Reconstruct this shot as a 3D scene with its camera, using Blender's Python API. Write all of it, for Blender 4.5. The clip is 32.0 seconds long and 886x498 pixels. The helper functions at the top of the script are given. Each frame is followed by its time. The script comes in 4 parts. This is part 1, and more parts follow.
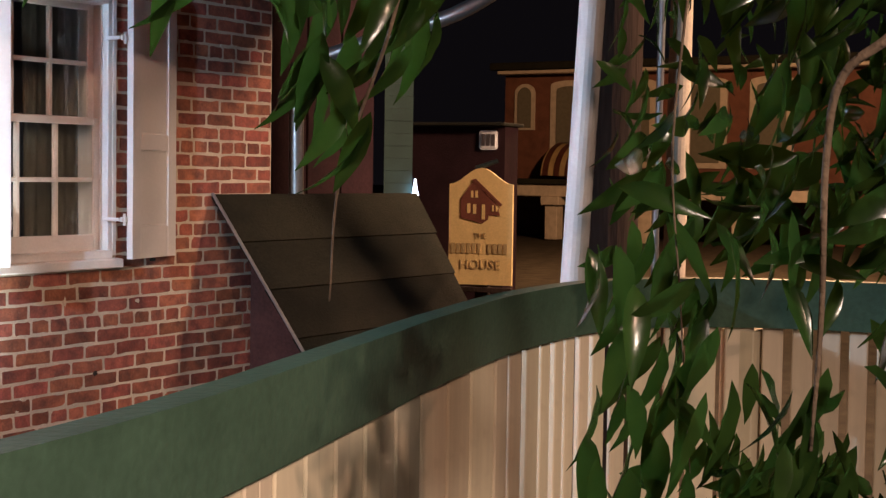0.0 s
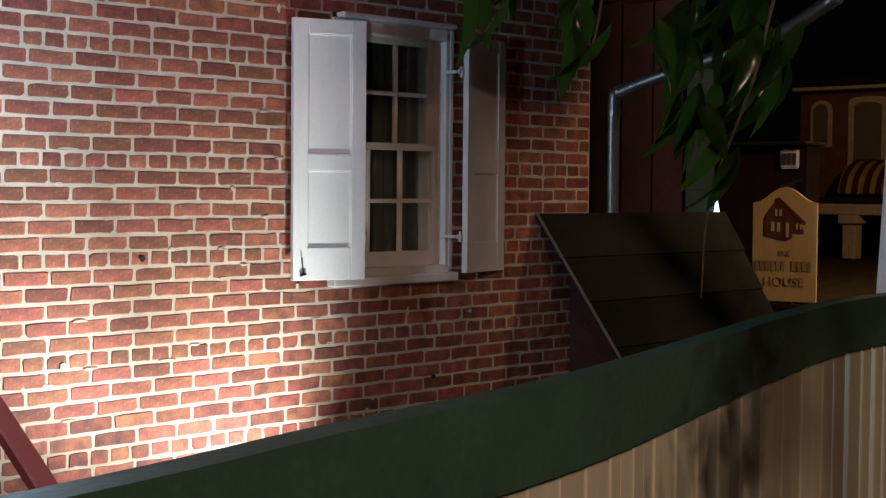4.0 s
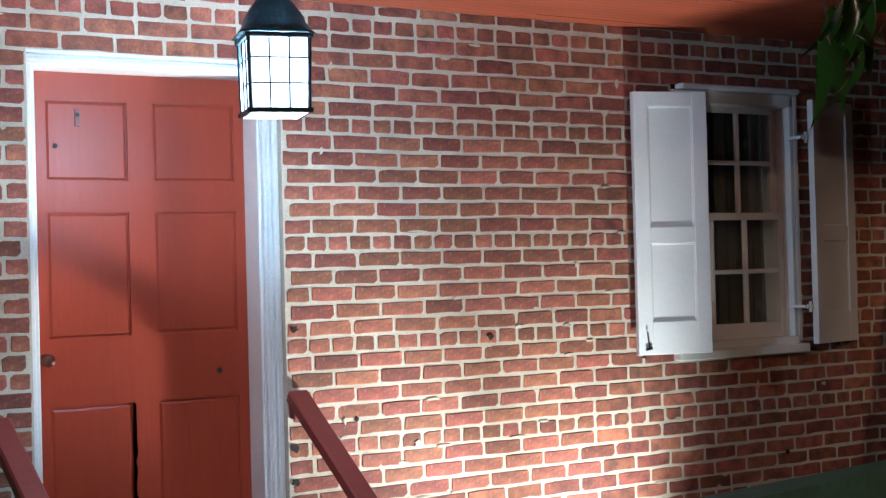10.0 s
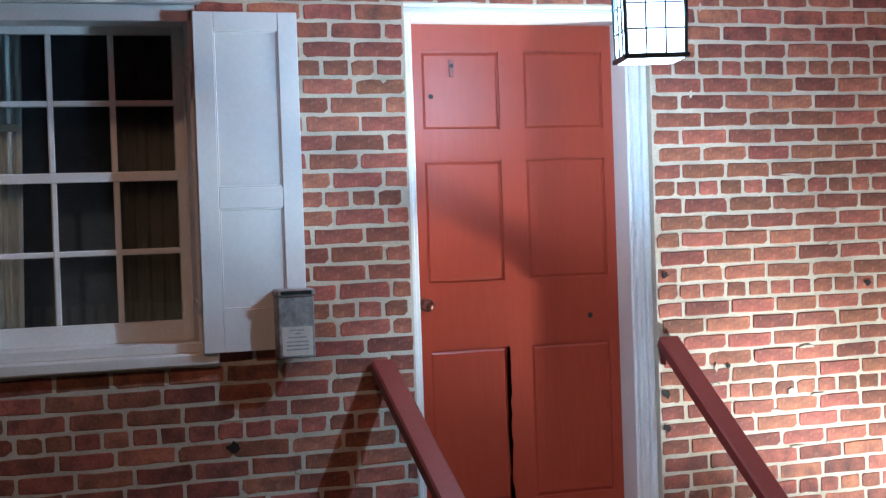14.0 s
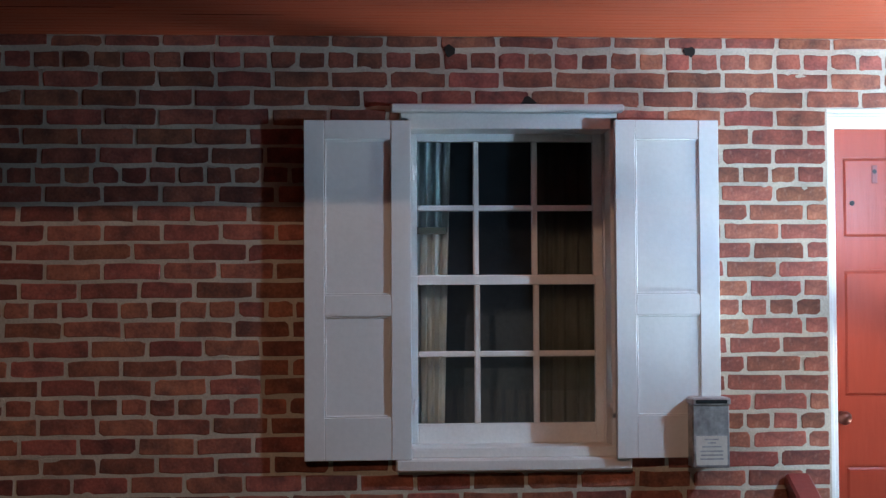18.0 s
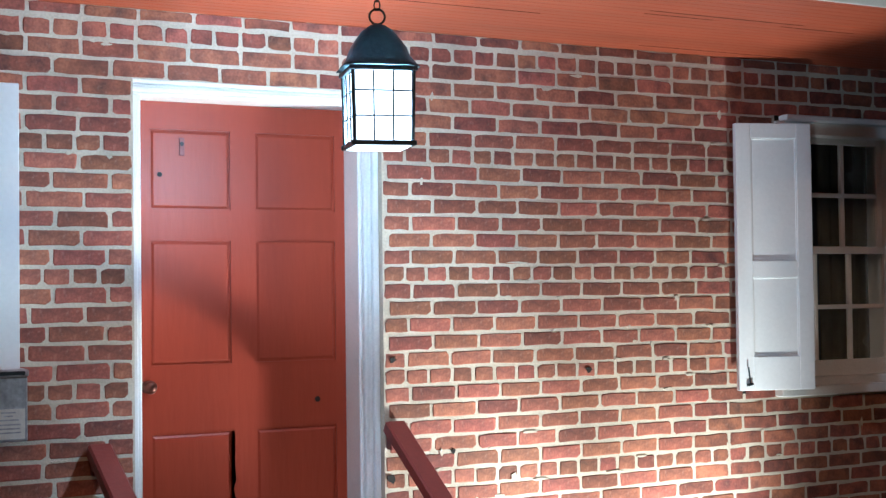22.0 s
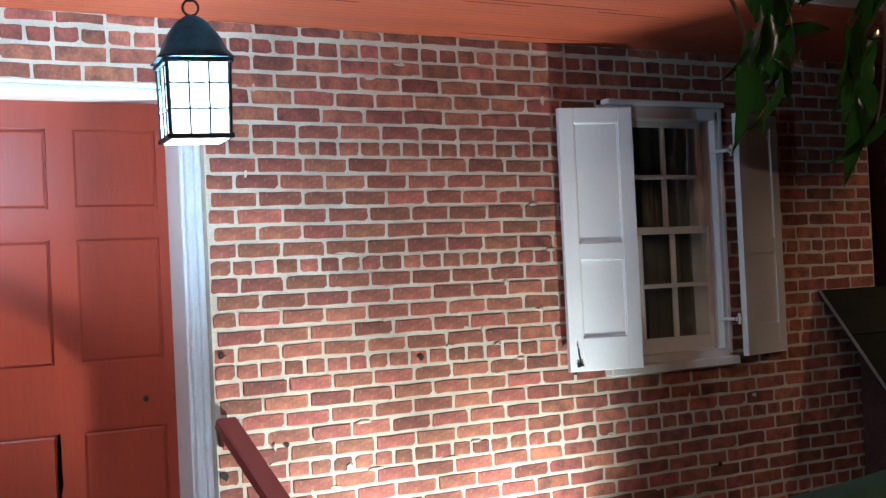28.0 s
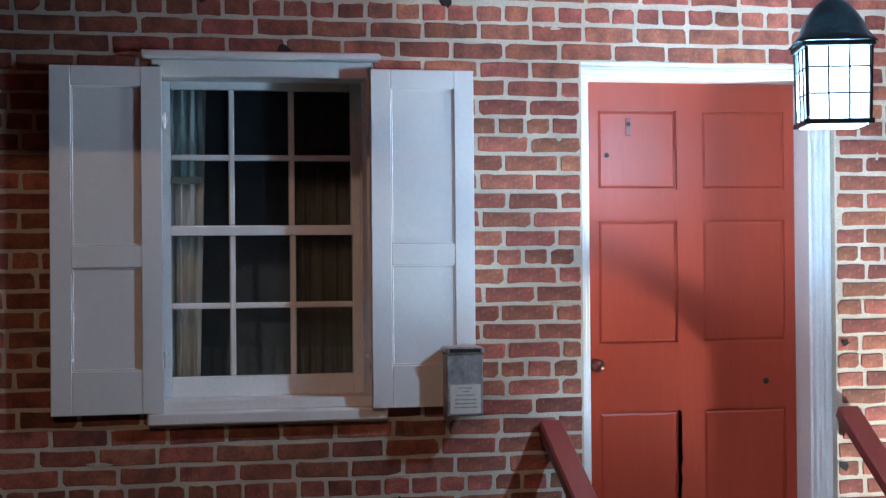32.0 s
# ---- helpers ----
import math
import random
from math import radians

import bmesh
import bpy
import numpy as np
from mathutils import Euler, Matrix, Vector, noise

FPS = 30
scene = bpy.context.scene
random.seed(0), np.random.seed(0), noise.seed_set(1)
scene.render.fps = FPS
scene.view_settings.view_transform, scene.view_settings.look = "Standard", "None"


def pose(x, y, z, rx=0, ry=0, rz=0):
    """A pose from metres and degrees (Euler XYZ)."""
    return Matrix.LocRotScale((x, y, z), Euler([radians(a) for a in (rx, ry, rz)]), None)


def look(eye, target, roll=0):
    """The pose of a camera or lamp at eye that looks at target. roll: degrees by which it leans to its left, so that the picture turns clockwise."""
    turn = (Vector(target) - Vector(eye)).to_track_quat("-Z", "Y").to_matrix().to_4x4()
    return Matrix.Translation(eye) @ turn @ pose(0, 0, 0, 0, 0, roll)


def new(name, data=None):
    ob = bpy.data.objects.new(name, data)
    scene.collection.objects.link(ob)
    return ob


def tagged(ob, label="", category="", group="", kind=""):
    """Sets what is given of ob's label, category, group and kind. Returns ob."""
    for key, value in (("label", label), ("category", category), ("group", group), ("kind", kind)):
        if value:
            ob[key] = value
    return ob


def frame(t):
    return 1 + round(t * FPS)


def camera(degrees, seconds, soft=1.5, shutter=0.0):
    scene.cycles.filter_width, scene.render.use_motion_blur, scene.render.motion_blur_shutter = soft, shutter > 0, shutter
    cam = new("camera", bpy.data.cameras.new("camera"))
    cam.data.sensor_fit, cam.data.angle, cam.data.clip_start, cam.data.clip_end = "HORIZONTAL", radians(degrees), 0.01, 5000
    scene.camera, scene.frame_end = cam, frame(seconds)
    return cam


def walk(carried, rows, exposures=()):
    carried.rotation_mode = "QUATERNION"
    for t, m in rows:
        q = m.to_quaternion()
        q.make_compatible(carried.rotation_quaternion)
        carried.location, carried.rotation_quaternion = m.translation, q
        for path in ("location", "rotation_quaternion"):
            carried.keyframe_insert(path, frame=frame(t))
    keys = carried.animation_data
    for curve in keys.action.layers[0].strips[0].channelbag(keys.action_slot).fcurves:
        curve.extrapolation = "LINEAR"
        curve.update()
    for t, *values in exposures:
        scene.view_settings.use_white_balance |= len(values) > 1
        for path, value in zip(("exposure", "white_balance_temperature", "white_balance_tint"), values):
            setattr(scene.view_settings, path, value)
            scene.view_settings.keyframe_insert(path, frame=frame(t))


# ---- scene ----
cam = camera(34.2, 32.0, soft=1.4)
PATH = [
    (0, (-1.010, -5.162, 1.915), (0.652, -4.055, 1.808), 0.9),
    (0.25, (-1.255, -5.290, 1.902), (0.401, -4.175, 1.802), 0.6),
    (0.5, (-1.467, -5.412, 1.888), (0.185, -4.29, 1.794), 0.3),
    (1, (-1.481, -5.422, 1.883), (0.156, -4.276, 1.788), 0.3),
    (1.5, (-1.486, -5.411, 1.889), (0.127, -4.231, 1.792), 0.5),
    (2, (-1.499, -5.406, 1.894), (0.07, -4.17, 1.794), 0.4),
    (2.5, (-1.519, -5.4, 1.906), (-0.002, -4.1, 1.81), 0.5),
    (3, (-1.53, -5.39, 1.914), (-0.054, -4.043, 1.823), 0.6),
    (3.5, (-1.528, -5.38, 1.918), (-0.081, -4.003, 1.835), 0.5),
    (4, (-1.539, -5.373, 1.92), (-0.127, -3.959, 1.835), 0.5),
    (4.5, (-1.553, -5.366, 1.927), (-0.197, -3.899, 1.847), 0.5),
    (6.5, (-1.547, -5.342, 1.909), (-0.361, -3.732, 1.9), 0.2),
    (7, (-1.558, -5.334, 1.906), (-0.395, -3.706, 1.9), 0.1),
    (7.5, (-1.546, -5.337, 1.92), (-0.405, -3.695, 1.918), -0.6),
    (8, (-1.536, -5.353, 1.915), (-0.401, -3.707, 1.915), -1.3),
    (8.5, (-1.545, -5.335, 1.931), (-0.417, -3.684, 1.949), -1.3),
    (9, (-1.544, -5.356, 1.919), (-0.447, -3.684, 1.942), -1.4),
    (9.5, (-1.549, -5.348, 1.925), (-0.472, -3.664, 1.946), -1.4),
    (10, (-1.557, -5.344, 1.913), (-0.508, -3.641, 1.938), -1.5),
    (10.5, (-1.564, -5.333, 1.921), (-0.532, -3.62, 1.942), -1.2),
    (11, (-1.57, -5.336, 1.924), (-0.581, -3.597, 1.942), -1.1),
    (11.5, (-1.569, -5.321, 1.916), (-0.615, -3.563, 1.913), -1.2),
    (12, (-1.574, -5.323, 1.923), (-0.694, -3.528, 1.905), -1.3),
    (12.5, (-1.596, -5.308, 1.906), (-0.774, -3.485, 1.865), -1.4),
    (13, (-1.626, -5.301, 1.902), (-0.896, -3.439, 1.85), -1.5),
    (13.5, (-1.64, -5.299, 1.909), (-0.974, -3.413, 1.861), -1.7),
    (15.5, (-1.716, -5.298, 2.042), (-1.253, -3.352, 2.033), -1.8),
    (16, (-1.724, -5.302, 2.041), (-1.334, -3.341, 2.079), -1.3),
    (16.5, (-1.756, -5.293, 2.022), (-1.435, -3.32, 2.07), -1.2),
    (17, (-1.767, -5.293, 2.036), (-1.493, -3.312, 2.085), -0.9),
    (17.5, (-1.808, -5.294, 2.056), (-1.614, -3.304, 2.098), -0.4),
    (18, (-1.837, -5.296, 2.062), (-1.714, -3.301, 2.13), -0.3),
    (18.5, (-1.852, -5.292, 2.082), (-1.728, -3.298, 2.173), -0.5),
    (19, (-1.839, -5.284, 2.09), (-1.678, -3.293, 2.179), -1.0),
    (19.5, (-1.773, -5.284, 2.039), (-1.444, -3.313, 2.116), -1.2),
    (20, (-1.671, -5.29, 1.995), (-1.246, -3.336, 2.046), -1.2),
    (20.5, (-1.632, -5.277, 1.993), (-1.032, -3.369, 2.02), -1.1),
    (21, (-1.608, -5.283, 1.989), (-0.867, -3.425, 2.013), -1.0),
    (21.5, (-1.604, -5.289, 1.973), (-0.747, -3.483, 2.025), -0.9),
    (22, (-1.579, -5.303, 1.956), (-0.638, -3.54, 2.013), -0.7),
    (22.5, (-1.568, -5.306, 1.954), (-0.546, -3.588, 2.012), -0.7),
    (23, (-1.562, -5.306, 1.972), (-0.494, -3.615, 2.023), -0.6),
    (23.5, (-1.553, -5.315, 1.969), (-0.465, -3.637, 2.02), -0.4),
    (24, (-1.547, -5.331, 1.973), (-0.445, -3.663, 2.022), -0.3),
    (24.5, (-1.523, -5.355, 1.969), (-0.397, -3.704, 2.019), -0.4),
    (26.5, (-1.519, -5.308, 1.946), (-0.288, -3.733, 1.982), -2.9),
    (27, (-1.53, -5.318, 1.949), (-0.43, -3.649, 1.991), -2.7),
    (27.5, (-1.521, -5.309, 1.949), (-0.411, -3.645, 1.99), -2.6),
    (28, (-1.511, -5.32, 1.954), (-0.385, -3.668, 1.991), -2.7),
    (28.5, (-1.518, -5.334, 1.936), (-0.415, -3.667, 1.96), -2.3),
    (29, (-1.532, -5.316, 1.948), (-0.508, -3.598, 1.92), -1.7),
    (29.5, (-1.559, -5.3, 1.957), (-0.645, -3.521, 1.922), -1.6),
    (30, (-1.568, -5.285, 1.992), (-0.775, -3.449, 1.95), -2.0),
    (30.5, (-1.567, -5.282, 1.998), (-0.862, -3.41, 1.994), -2.2),
    (31, (-1.594, -5.28, 1.982), (-1.001, -3.37, 1.993), -1.6),
    (31.5, (-1.59, -5.28, 2.015), (-1.093, -3.343, 2.029), -1.1),
    (32, (-1.616, -5.282, 2.014), (-1.239, -3.318, 2.029), -0.5),
]
EXPOSURES = [(0.0, 2.15, 5700, 16), (0.5, 1.7, 5600, 14), (1.0, 1.48, 5550, 12), (2.0, 1.06, 5500, 10.5), (3.0, 0.57, 5600, 10), (4.0, 0.27, 5600, 10), (6.5, 0.18, 5500, 8.5), (12.0, 0.22, 5200, 8.5), (16.0, 0.35, 5150, 8.5), (17.0, 0.36, 5150, 8.5), (18.2, 0.55, 5250, 8.5), (19.2, 0.55, 5250, 8.5), (20.0, 0.38, 5250, 8.5), (22.5, 0.24, 5300, 8.5), (29.0, 0.21, 5300, 8.5), (32.0, 0.28, 5150, 8.5)]
walk(cam, [(t, look(eye, target, roll)) for t, eye, target, roll in PATH], EXPOSURES)

# ---- night sky and lamps ----
world = bpy.data.worlds.new("night")
scene.world = world
world.use_nodes = True
world.node_tree.nodes["Background"].inputs[0].default_value = (0.09, 0.07, 0.075, 1)
world.node_tree.nodes["Background"].inputs[1].default_value = 0.009


def lamp(name, kind, place, watts, colour, target=None, size=0.05, cone=90, blend=0.5):
    data = bpy.data.lights.new(name, kind)
    data.energy, data.color = watts, colour
    ob = new(name, data)
    if kind == "SPOT":
        data.spot_size, data.spot_blend, data.shadow_soft_size = radians(cone), blend, size
    elif kind == "AREA":
        data.shape, data.size = "SQUARE", size
    elif kind == "POINT":
        data.shadow_soft_size = size
    ob.matrix_world = look(place, target) if target else Matrix.Translation(place)
    return ob


LANTERN = Vector((0.48, -1.0, 2.56))
lamp("lantern_bulb", "POINT", LANTERN - Vector((0, 0, 0.045)), 57, (0.60, 0.86, 1.0), size=0.025)
FLOOD = Vector((2.62, -0.68, 0.08))
lamp("flood_beam", "SPOT", FLOOD, 500, (1.0, 0.97, 0.80), target=FLOOD + Vector((-2.25, 0.72, 2.2)), size=0.10, cone=42, blend=1.0)
lamp("flood_spill", "SPOT", FLOOD, 265, (1.0, 0.97, 0.80), target=FLOOD + Vector((-0.48, 0.46, 1.45)), size=0.03, cone=106, blend=1.0)
lamp("street_lamp_beam", "SPOT", (-4.0, -15.0, 8.6), 960, (1.0, 0.58, 0.33), target=(-2.0, 0.0, 1.6), size=0.15, cone=58, blend=1.0)
lamp("yard_lamp_beam", "SPOT", (-3.4, -9.8, 4.4), 600, (1.0, 0.72, 0.48), target=(0.75, -3.9, 0.8), size=0.25, cone=36, blend=1.0)
lamp("corner_lamp_beam", "SPOT", (9.0, -8.0, 6.5), 1900, (1.0, 0.60, 0.33), target=(9.2, 1.0, 1.5), size=1.0, cone=60, blend=0.6)
lamp("far_street_lamp_beam", "POINT", (24.0, 4.0, 7.0), 1350, (1.0, 0.52, 0.21), size=0.15)

# ---- materials ----


def nodes_of(mat):
    return mat.node_tree.nodes, mat.node_tree.links


def paint(name, colour, rough=0.5, metal=0.0, vary=0.15, scale=6.0, bump=0.15, bump_scale=60.0, second=None, grain=None, random_by=None, spread=0.25, dirt=0.0, dirt_colour=(0.05, 0.04, 0.035)):
    """A painted or raw surface with large stains, fine grain and a shade of its own per piece."""
    mat = bpy.data.materials.new(name)
    mat.use_nodes = True
    n, l = nodes_of(mat)
    bsdf = n["Principled BSDF"]
    bsdf.inputs["Roughness"].default_value, bsdf.inputs["Metallic"].default_value = rough, metal
    co = n.new("ShaderNodeTexCoord")
    place = n.new("ShaderNodeMapping")
    if grain:
        place.inputs["Scale"].default_value = grain
    l.new(co.outputs["Object"], place.inputs["Vector"])
    big, fine = n.new("ShaderNodeTexNoise"), n.new("ShaderNodeTexNoise")
    big.inputs["Scale"].default_value, big.inputs["Detail"].default_value = scale, 5
    fine.inputs["Scale"].default_value, fine.inputs["Detail"].default_value = bump_scale, 6
    for tex in (big, fine):
        l.new(place.outputs[0], tex.inputs["Vector"])
    second = second or tuple(c * (1 - vary * 1.6) for c in colour)
    mix = n.new("ShaderNodeMix")
    mix.data_type = "RGBA"
    mix.inputs[6].default_value, mix.inputs[7].default_value = (*second, 1), (*colour, 1)
    ramp = n.new("ShaderNodeMapRange")
    ramp.inputs[1].default_value, ramp.inputs[2].default_value = 0.32, 0.62
    l.new(big.outputs[0], ramp.inputs[0])
    l.new(ramp.outputs[0], mix.inputs[0])
    out = mix.outputs[2]
    hsv = n.new("ShaderNodeHueSaturation")
    l.new(out, hsv.inputs["Color"])
    val = n.new("ShaderNodeMapRange")
    val.inputs[3].default_value, val.inputs[4].default_value = 1 - vary, 1 + vary
    l.new(fine.outputs[0], val.inputs[0])
    val.inputs[1].default_value, val.inputs[2].default_value = 0.25, 0.75
    last = val.outputs[0]
    if random_by:
        if random_by == "object":
            rnd = n.new("ShaderNodeObjectInfo").outputs["Random"]
        else:
            rnd = n.new("ShaderNodeNewGeometry").outputs["Random Per Island"]
        sp = n.new("ShaderNodeMapRange")
        sp.inputs[3].default_value, sp.inputs[4].default_value = 1 - spread, 1 + spread
        l.new(rnd, sp.inputs[0])
        mul = n.new("ShaderNodeMath")
        mul.operation = "MULTIPLY"
        l.new(last, mul.inputs[0])
        l.new(sp.outputs[0], mul.inputs[1])
        last = mul.outputs[0]
        hue = n.new("ShaderNodeMapRange")
        hue.inputs[3].default_value, hue.inputs[4].default_value = 0.488, 0.510
        wob = n.new("ShaderNodeMath")
        wob.operation = "FRACT"
        ten = n.new("ShaderNodeMath")
        ten.operation = "MULTIPLY"
        ten.inputs[1].default_value = 17.3
        l.new(rnd, ten.inputs[0])
        l.new(ten.outputs[0], wob.inputs[0])
        l.new(wob.outputs[0], hue.inputs[0])
        l.new(hue.outputs[0], hsv.inputs["Hue"])
    l.new(last, hsv.inputs["Value"])
    out = hsv.outputs[0]
    if dirt:
        spot = n.new("ShaderNodeTexNoise")
        spot.inputs["Scale"].default_value, spot.inputs["Detail"].default_value = scale * 3.1, 8
        l.new(co.outputs["Object"], spot.inputs["Vector"])
        cut = n.new("ShaderNodeMapRange")
        cut.inputs[1].default_value, cut.inputs[2].default_value, cut.inputs[4].default_value = 0.58, 0.72, dirt
        l.new(spot.outputs[0], cut.inputs[0])
        soil = n.new("ShaderNodeMix")
        soil.data_type = "RGBA"
        soil.inputs[7].default_value = (*dirt_colour, 1)
        l.new(cut.outputs[0], soil.inputs[0])
        l.new(out, soil.inputs[6])
        out = soil.outputs[2]
    l.new(out, bsdf.inputs["Base Color"])
    bmp = n.new("ShaderNodeBump")
    bmp.inputs["Strength"].default_value, bmp.inputs["Distance"].default_value = bump, 0.01
    l.new(fine.outputs[0], bmp.inputs["Height"])
    l.new(bmp.outputs[0], bsdf.inputs["Normal"])
    return mat


M = dict(
    brick=paint("brick_fired", (0.345, 0.113, 0.066), 0.85, vary=0.26, scale=14, bump=0.16, bump_scale=90, second=(0.150, 0.056, 0.042), random_by="object", spread=0.34, dirt=0.22, dirt_colour=(0.42, 0.27, 0.2)),
    brick_joined=paint("brick_fired_joined", (0.345, 0.113, 0.066), 0.85, vary=0.26, scale=14, bump=0.16, bump_scale=90, second=(0.150, 0.056, 0.042), random_by="island", spread=0.34, dirt=0.22, dirt_colour=(0.42, 0.27, 0.2)),
    mortar=paint("lime_mortar", (0.60, 0.525, 0.415), 0.95, vary=0.16, scale=5, bump=0.18, bump_scale=110, dirt=0.4, dirt_colour=(0.45, 0.36, 0.29)),
    white=paint("white_paint", (0.82, 0.80, 0.77), 0.42, vary=0.05, scale=4, bump=0.08, bump_scale=90, dirt=0.12, dirt_colour=(0.45, 0.42, 0.36)),
    shutter=paint("shutter_paint", (0.78, 0.775, 0.765), 0.45, vary=0.03, scale=2.2, bump=0.05, bump_scale=60, dirt=0.05, dirt_colour=(0.5, 0.47, 0.42)),
    door=paint("door_paint", (0.33, 0.046, 0.020), 0.42, vary=0.045, scale=2.5, bump=0.12, bump_scale=50, grain=(1, 1, 0.15), second=(0.29, 0.041, 0.019)),
    split=paint("split_wood", (0.16, 0.04, 0.028), 0.8, vary=0.3, scale=30, bump=0.8),
    rail=paint("rail_paint", (0.20, 0.035, 0.028), 0.45, vary=0.08, scale=4, bump=0.1),
    soffit=paint("soffit_paint", (0.41, 0.078, 0.026), 0.5, vary=0.12, scale=3, bump=0.15, bump_scale=40, grain=(0.08, 1, 1)),
    cap=paint("green_fence_paint", (0.056, 0.105, 0.074), 0.5, vary=0.15, scale=5, bump=0.2, bump_scale=60, dirt=0.2, dirt_colour=(0.06, 0.10, 0.08)),
    slat=paint("cream_fence_paint", (0.62, 0.54, 0.40), 0.6, vary=0.08, scale=4, bump=0.2, bump_scale=40, grain=(1, 1, 0.1), random_by="object", spread=0.08, dirt=0.25, dirt_colour=(0.38, 0.31, 0.22)),
    iron=paint("black_iron", (0.03, 0.045, 0.05), 0.45, metal=0.6, vary=0.2, scale=20),
    dark=paint("dark_hole", (0.02, 0.015, 0.012), 0.9),
    metal=paint("downpipe_metal", (0.36, 0.36, 0.36), 0.35, metal=0.7, vary=0.1, scale=8),
    roof=paint("tarred_roof_boards", (0.020, 0.019, 0.013), 0.9, vary=0.3, scale=5, bump=0.6, bump_scale=80, random_by="object", spread=0.15, second=(0.014, 0.014, 0.010)),
    maroon=paint("maroon_boards", (0.11, 0.045, 0.042), 0.7, vary=0.2, scale=4, bump=0.3, random_by="object", spread=0.15),
    # Darker copy of the maroon boards; the lack of light is in its colour.
    wing=paint("unlit_maroon_boards", (0.030, 0.013, 0.015), 0.8, vary=0.2, scale=4, bump=0.3, random_by="object", spread=0.15),
    # Pale curtain in two tones: the dim sides' shade is in the darker copy.
    curtain=paint("shaded_curtain_cloth", (0.14, 0.125, 0.09), 0.9, vary=0.1, scale=10, bump=0.2, bump_scale=300),
    sheer=paint("lit_sheer_curtain", (0.72, 0.76, 0.74), 0.9, vary=0.1, scale=10, bump=0.2, bump_scale=300),
    # Dark blue-grey: the gloom of the unlit rooms is put into this colour.
    room=paint("unlit_room_tone", (0.10, 0.135, 0.175), 0.9, vary=0.2),
    box=paint("galvanised_box", (0.46, 0.48, 0.50), 0.38, metal=0.45, vary=0.25, scale=14, bump=0.15),
    paper=paint("paper_label", (0.72, 0.70, 0.64), 0.7, vary=0.06),
    ink=paint("dark_ink", (0.06, 0.05, 0.05), 0.8),
    brass=paint("worn_brass", (0.15, 0.05, 0.035), 0.3, metal=0.7),
    bark=paint("bark", (0.11, 0.078, 0.052), 0.95, vary=0.3, scale=14, bump=1.0, bump_scale=50),
    leaf=paint("leaf_green", (0.012, 0.027, 0.006), 0.20, vary=0.2, scale=12, bump=0.05, bump_scale=40, second=(0.006, 0.014, 0.004), random_by="island", spread=0.35),
    sign=paint("sign_cream", (0.72, 0.53, 0.22), 0.6, vary=0.08, scale=6),
    sign_brown=paint("sign_brown", (0.16, 0.05, 0.03), 0.6),
    sign_gold=paint("sign_gold_letters", (0.47, 0.34, 0.15), 0.6),
    far_brick=paint("far_brick", (0.150, 0.058, 0.033), 0.9, vary=0.2, scale=3),
    stone=paint("pale_stone", (0.5, 0.42, 0.33), 0.8, vary=0.12),
    soil=paint("dark_soil", (0.055, 0.045, 0.032), 0.95, vary=0.3, scale=3, bump=0.8, bump_scale=20),
    timber=paint("creosoted_pole", (0.045, 0.03, 0.024), 0.9, vary=0.3, scale=6, grain=(1, 1, 0.08), bump=0.7),
    post=paint("white_post", (0.74, 0.74, 0.74), 0.45, vary=0.05, scale=3),
    clapboard=paint("green_clapboard", (0.035, 0.07, 0.062), 0.7, vary=0.12),
)


def glass(name, tint=(1, 1, 1), rough=0.0):
    mat = bpy.data.materials.new(name)
    mat.use_nodes = True
    b = mat.node_tree.nodes["Principled BSDF"]
    b.inputs["Base Color"].default_value = (*tint, 1)
    b.inputs["Roughness"].default_value, b.inputs["Transmission Weight"].default_value, b.inputs["IOR"].default_value = rough, 1.0, 1.45
    n, l = nodes_of(mat)
    # Faint blue-grey layer: the panes' dim reflection, put into their colour.
    pane_sheen = n.new("ShaderNodeBsdfDiffuse")
    pane_sheen.inputs["Color"].default_value = (0.55, 0.60, 0.66, 1)
    with_sheen = n.new("ShaderNodeMixShader")
    with_sheen.inputs[0].default_value = 0.011
    l.new(b.outputs[0], with_sheen.inputs[1])
    l.new(pane_sheen.outputs[0], with_sheen.inputs[2])
    l.new(with_sheen.outputs[0], n["Material Output"].inputs["Surface"])
    return mat


M["door"].node_tree.nodes["Principled BSDF"].inputs["Specular IOR Level"].default_value = 0.3
for dull in ("roof", "maroon", "wing", "soil", "timber", "cap"):
    M[dull].node_tree.nodes["Principled BSDF"].inputs["Specular IOR Level"].default_value = 0.12
leaf_nodes, leaf_links = nodes_of(M["leaf"])
leaf_bsdf = leaf_nodes["Principled BSDF"]
leaf_bsdf.inputs["Specular IOR Level"].default_value = 0.22
thin = leaf_nodes.new("ShaderNodeBsdfTranslucent")
thin.inputs["Color"].default_value = (0.13, 0.27, 0.035, 1)
blend = leaf_nodes.new("ShaderNodeMixShader")
blend.inputs[0].default_value = 0.15
leaf_links.new(leaf_bsdf.outputs[0], blend.inputs[1])
leaf_links.new(thin.outputs[0], blend.inputs[2])
leaf_links.new(blend.outputs[0], leaf_nodes["Material Output"].inputs["Surface"])
M["glass"] = glass("window_glass", (0.9, 0.95, 0.95))


def glow(name, colour, strength):
    mat = bpy.data.materials.new(name)
    mat.use_nodes = True
    b = mat.node_tree.nodes["Principled BSDF"]
    b.inputs["Base Color"].default_value = (*colour, 1)
    b.inputs["Emission Color"].default_value, b.inputs["Emission Strength"].default_value = (*colour, 1), strength
    return mat


M["lit_glass"] = glow("lit_lantern_glass", (0.84, 0.94, 1.0), 4)
M["bulb"] = glow("bulb_glow", (0.9, 0.96, 1.0), 60)
M["far_glow"] = glow("far_lamp_glow", (0.75, 0.9, 1.0), 2.5)

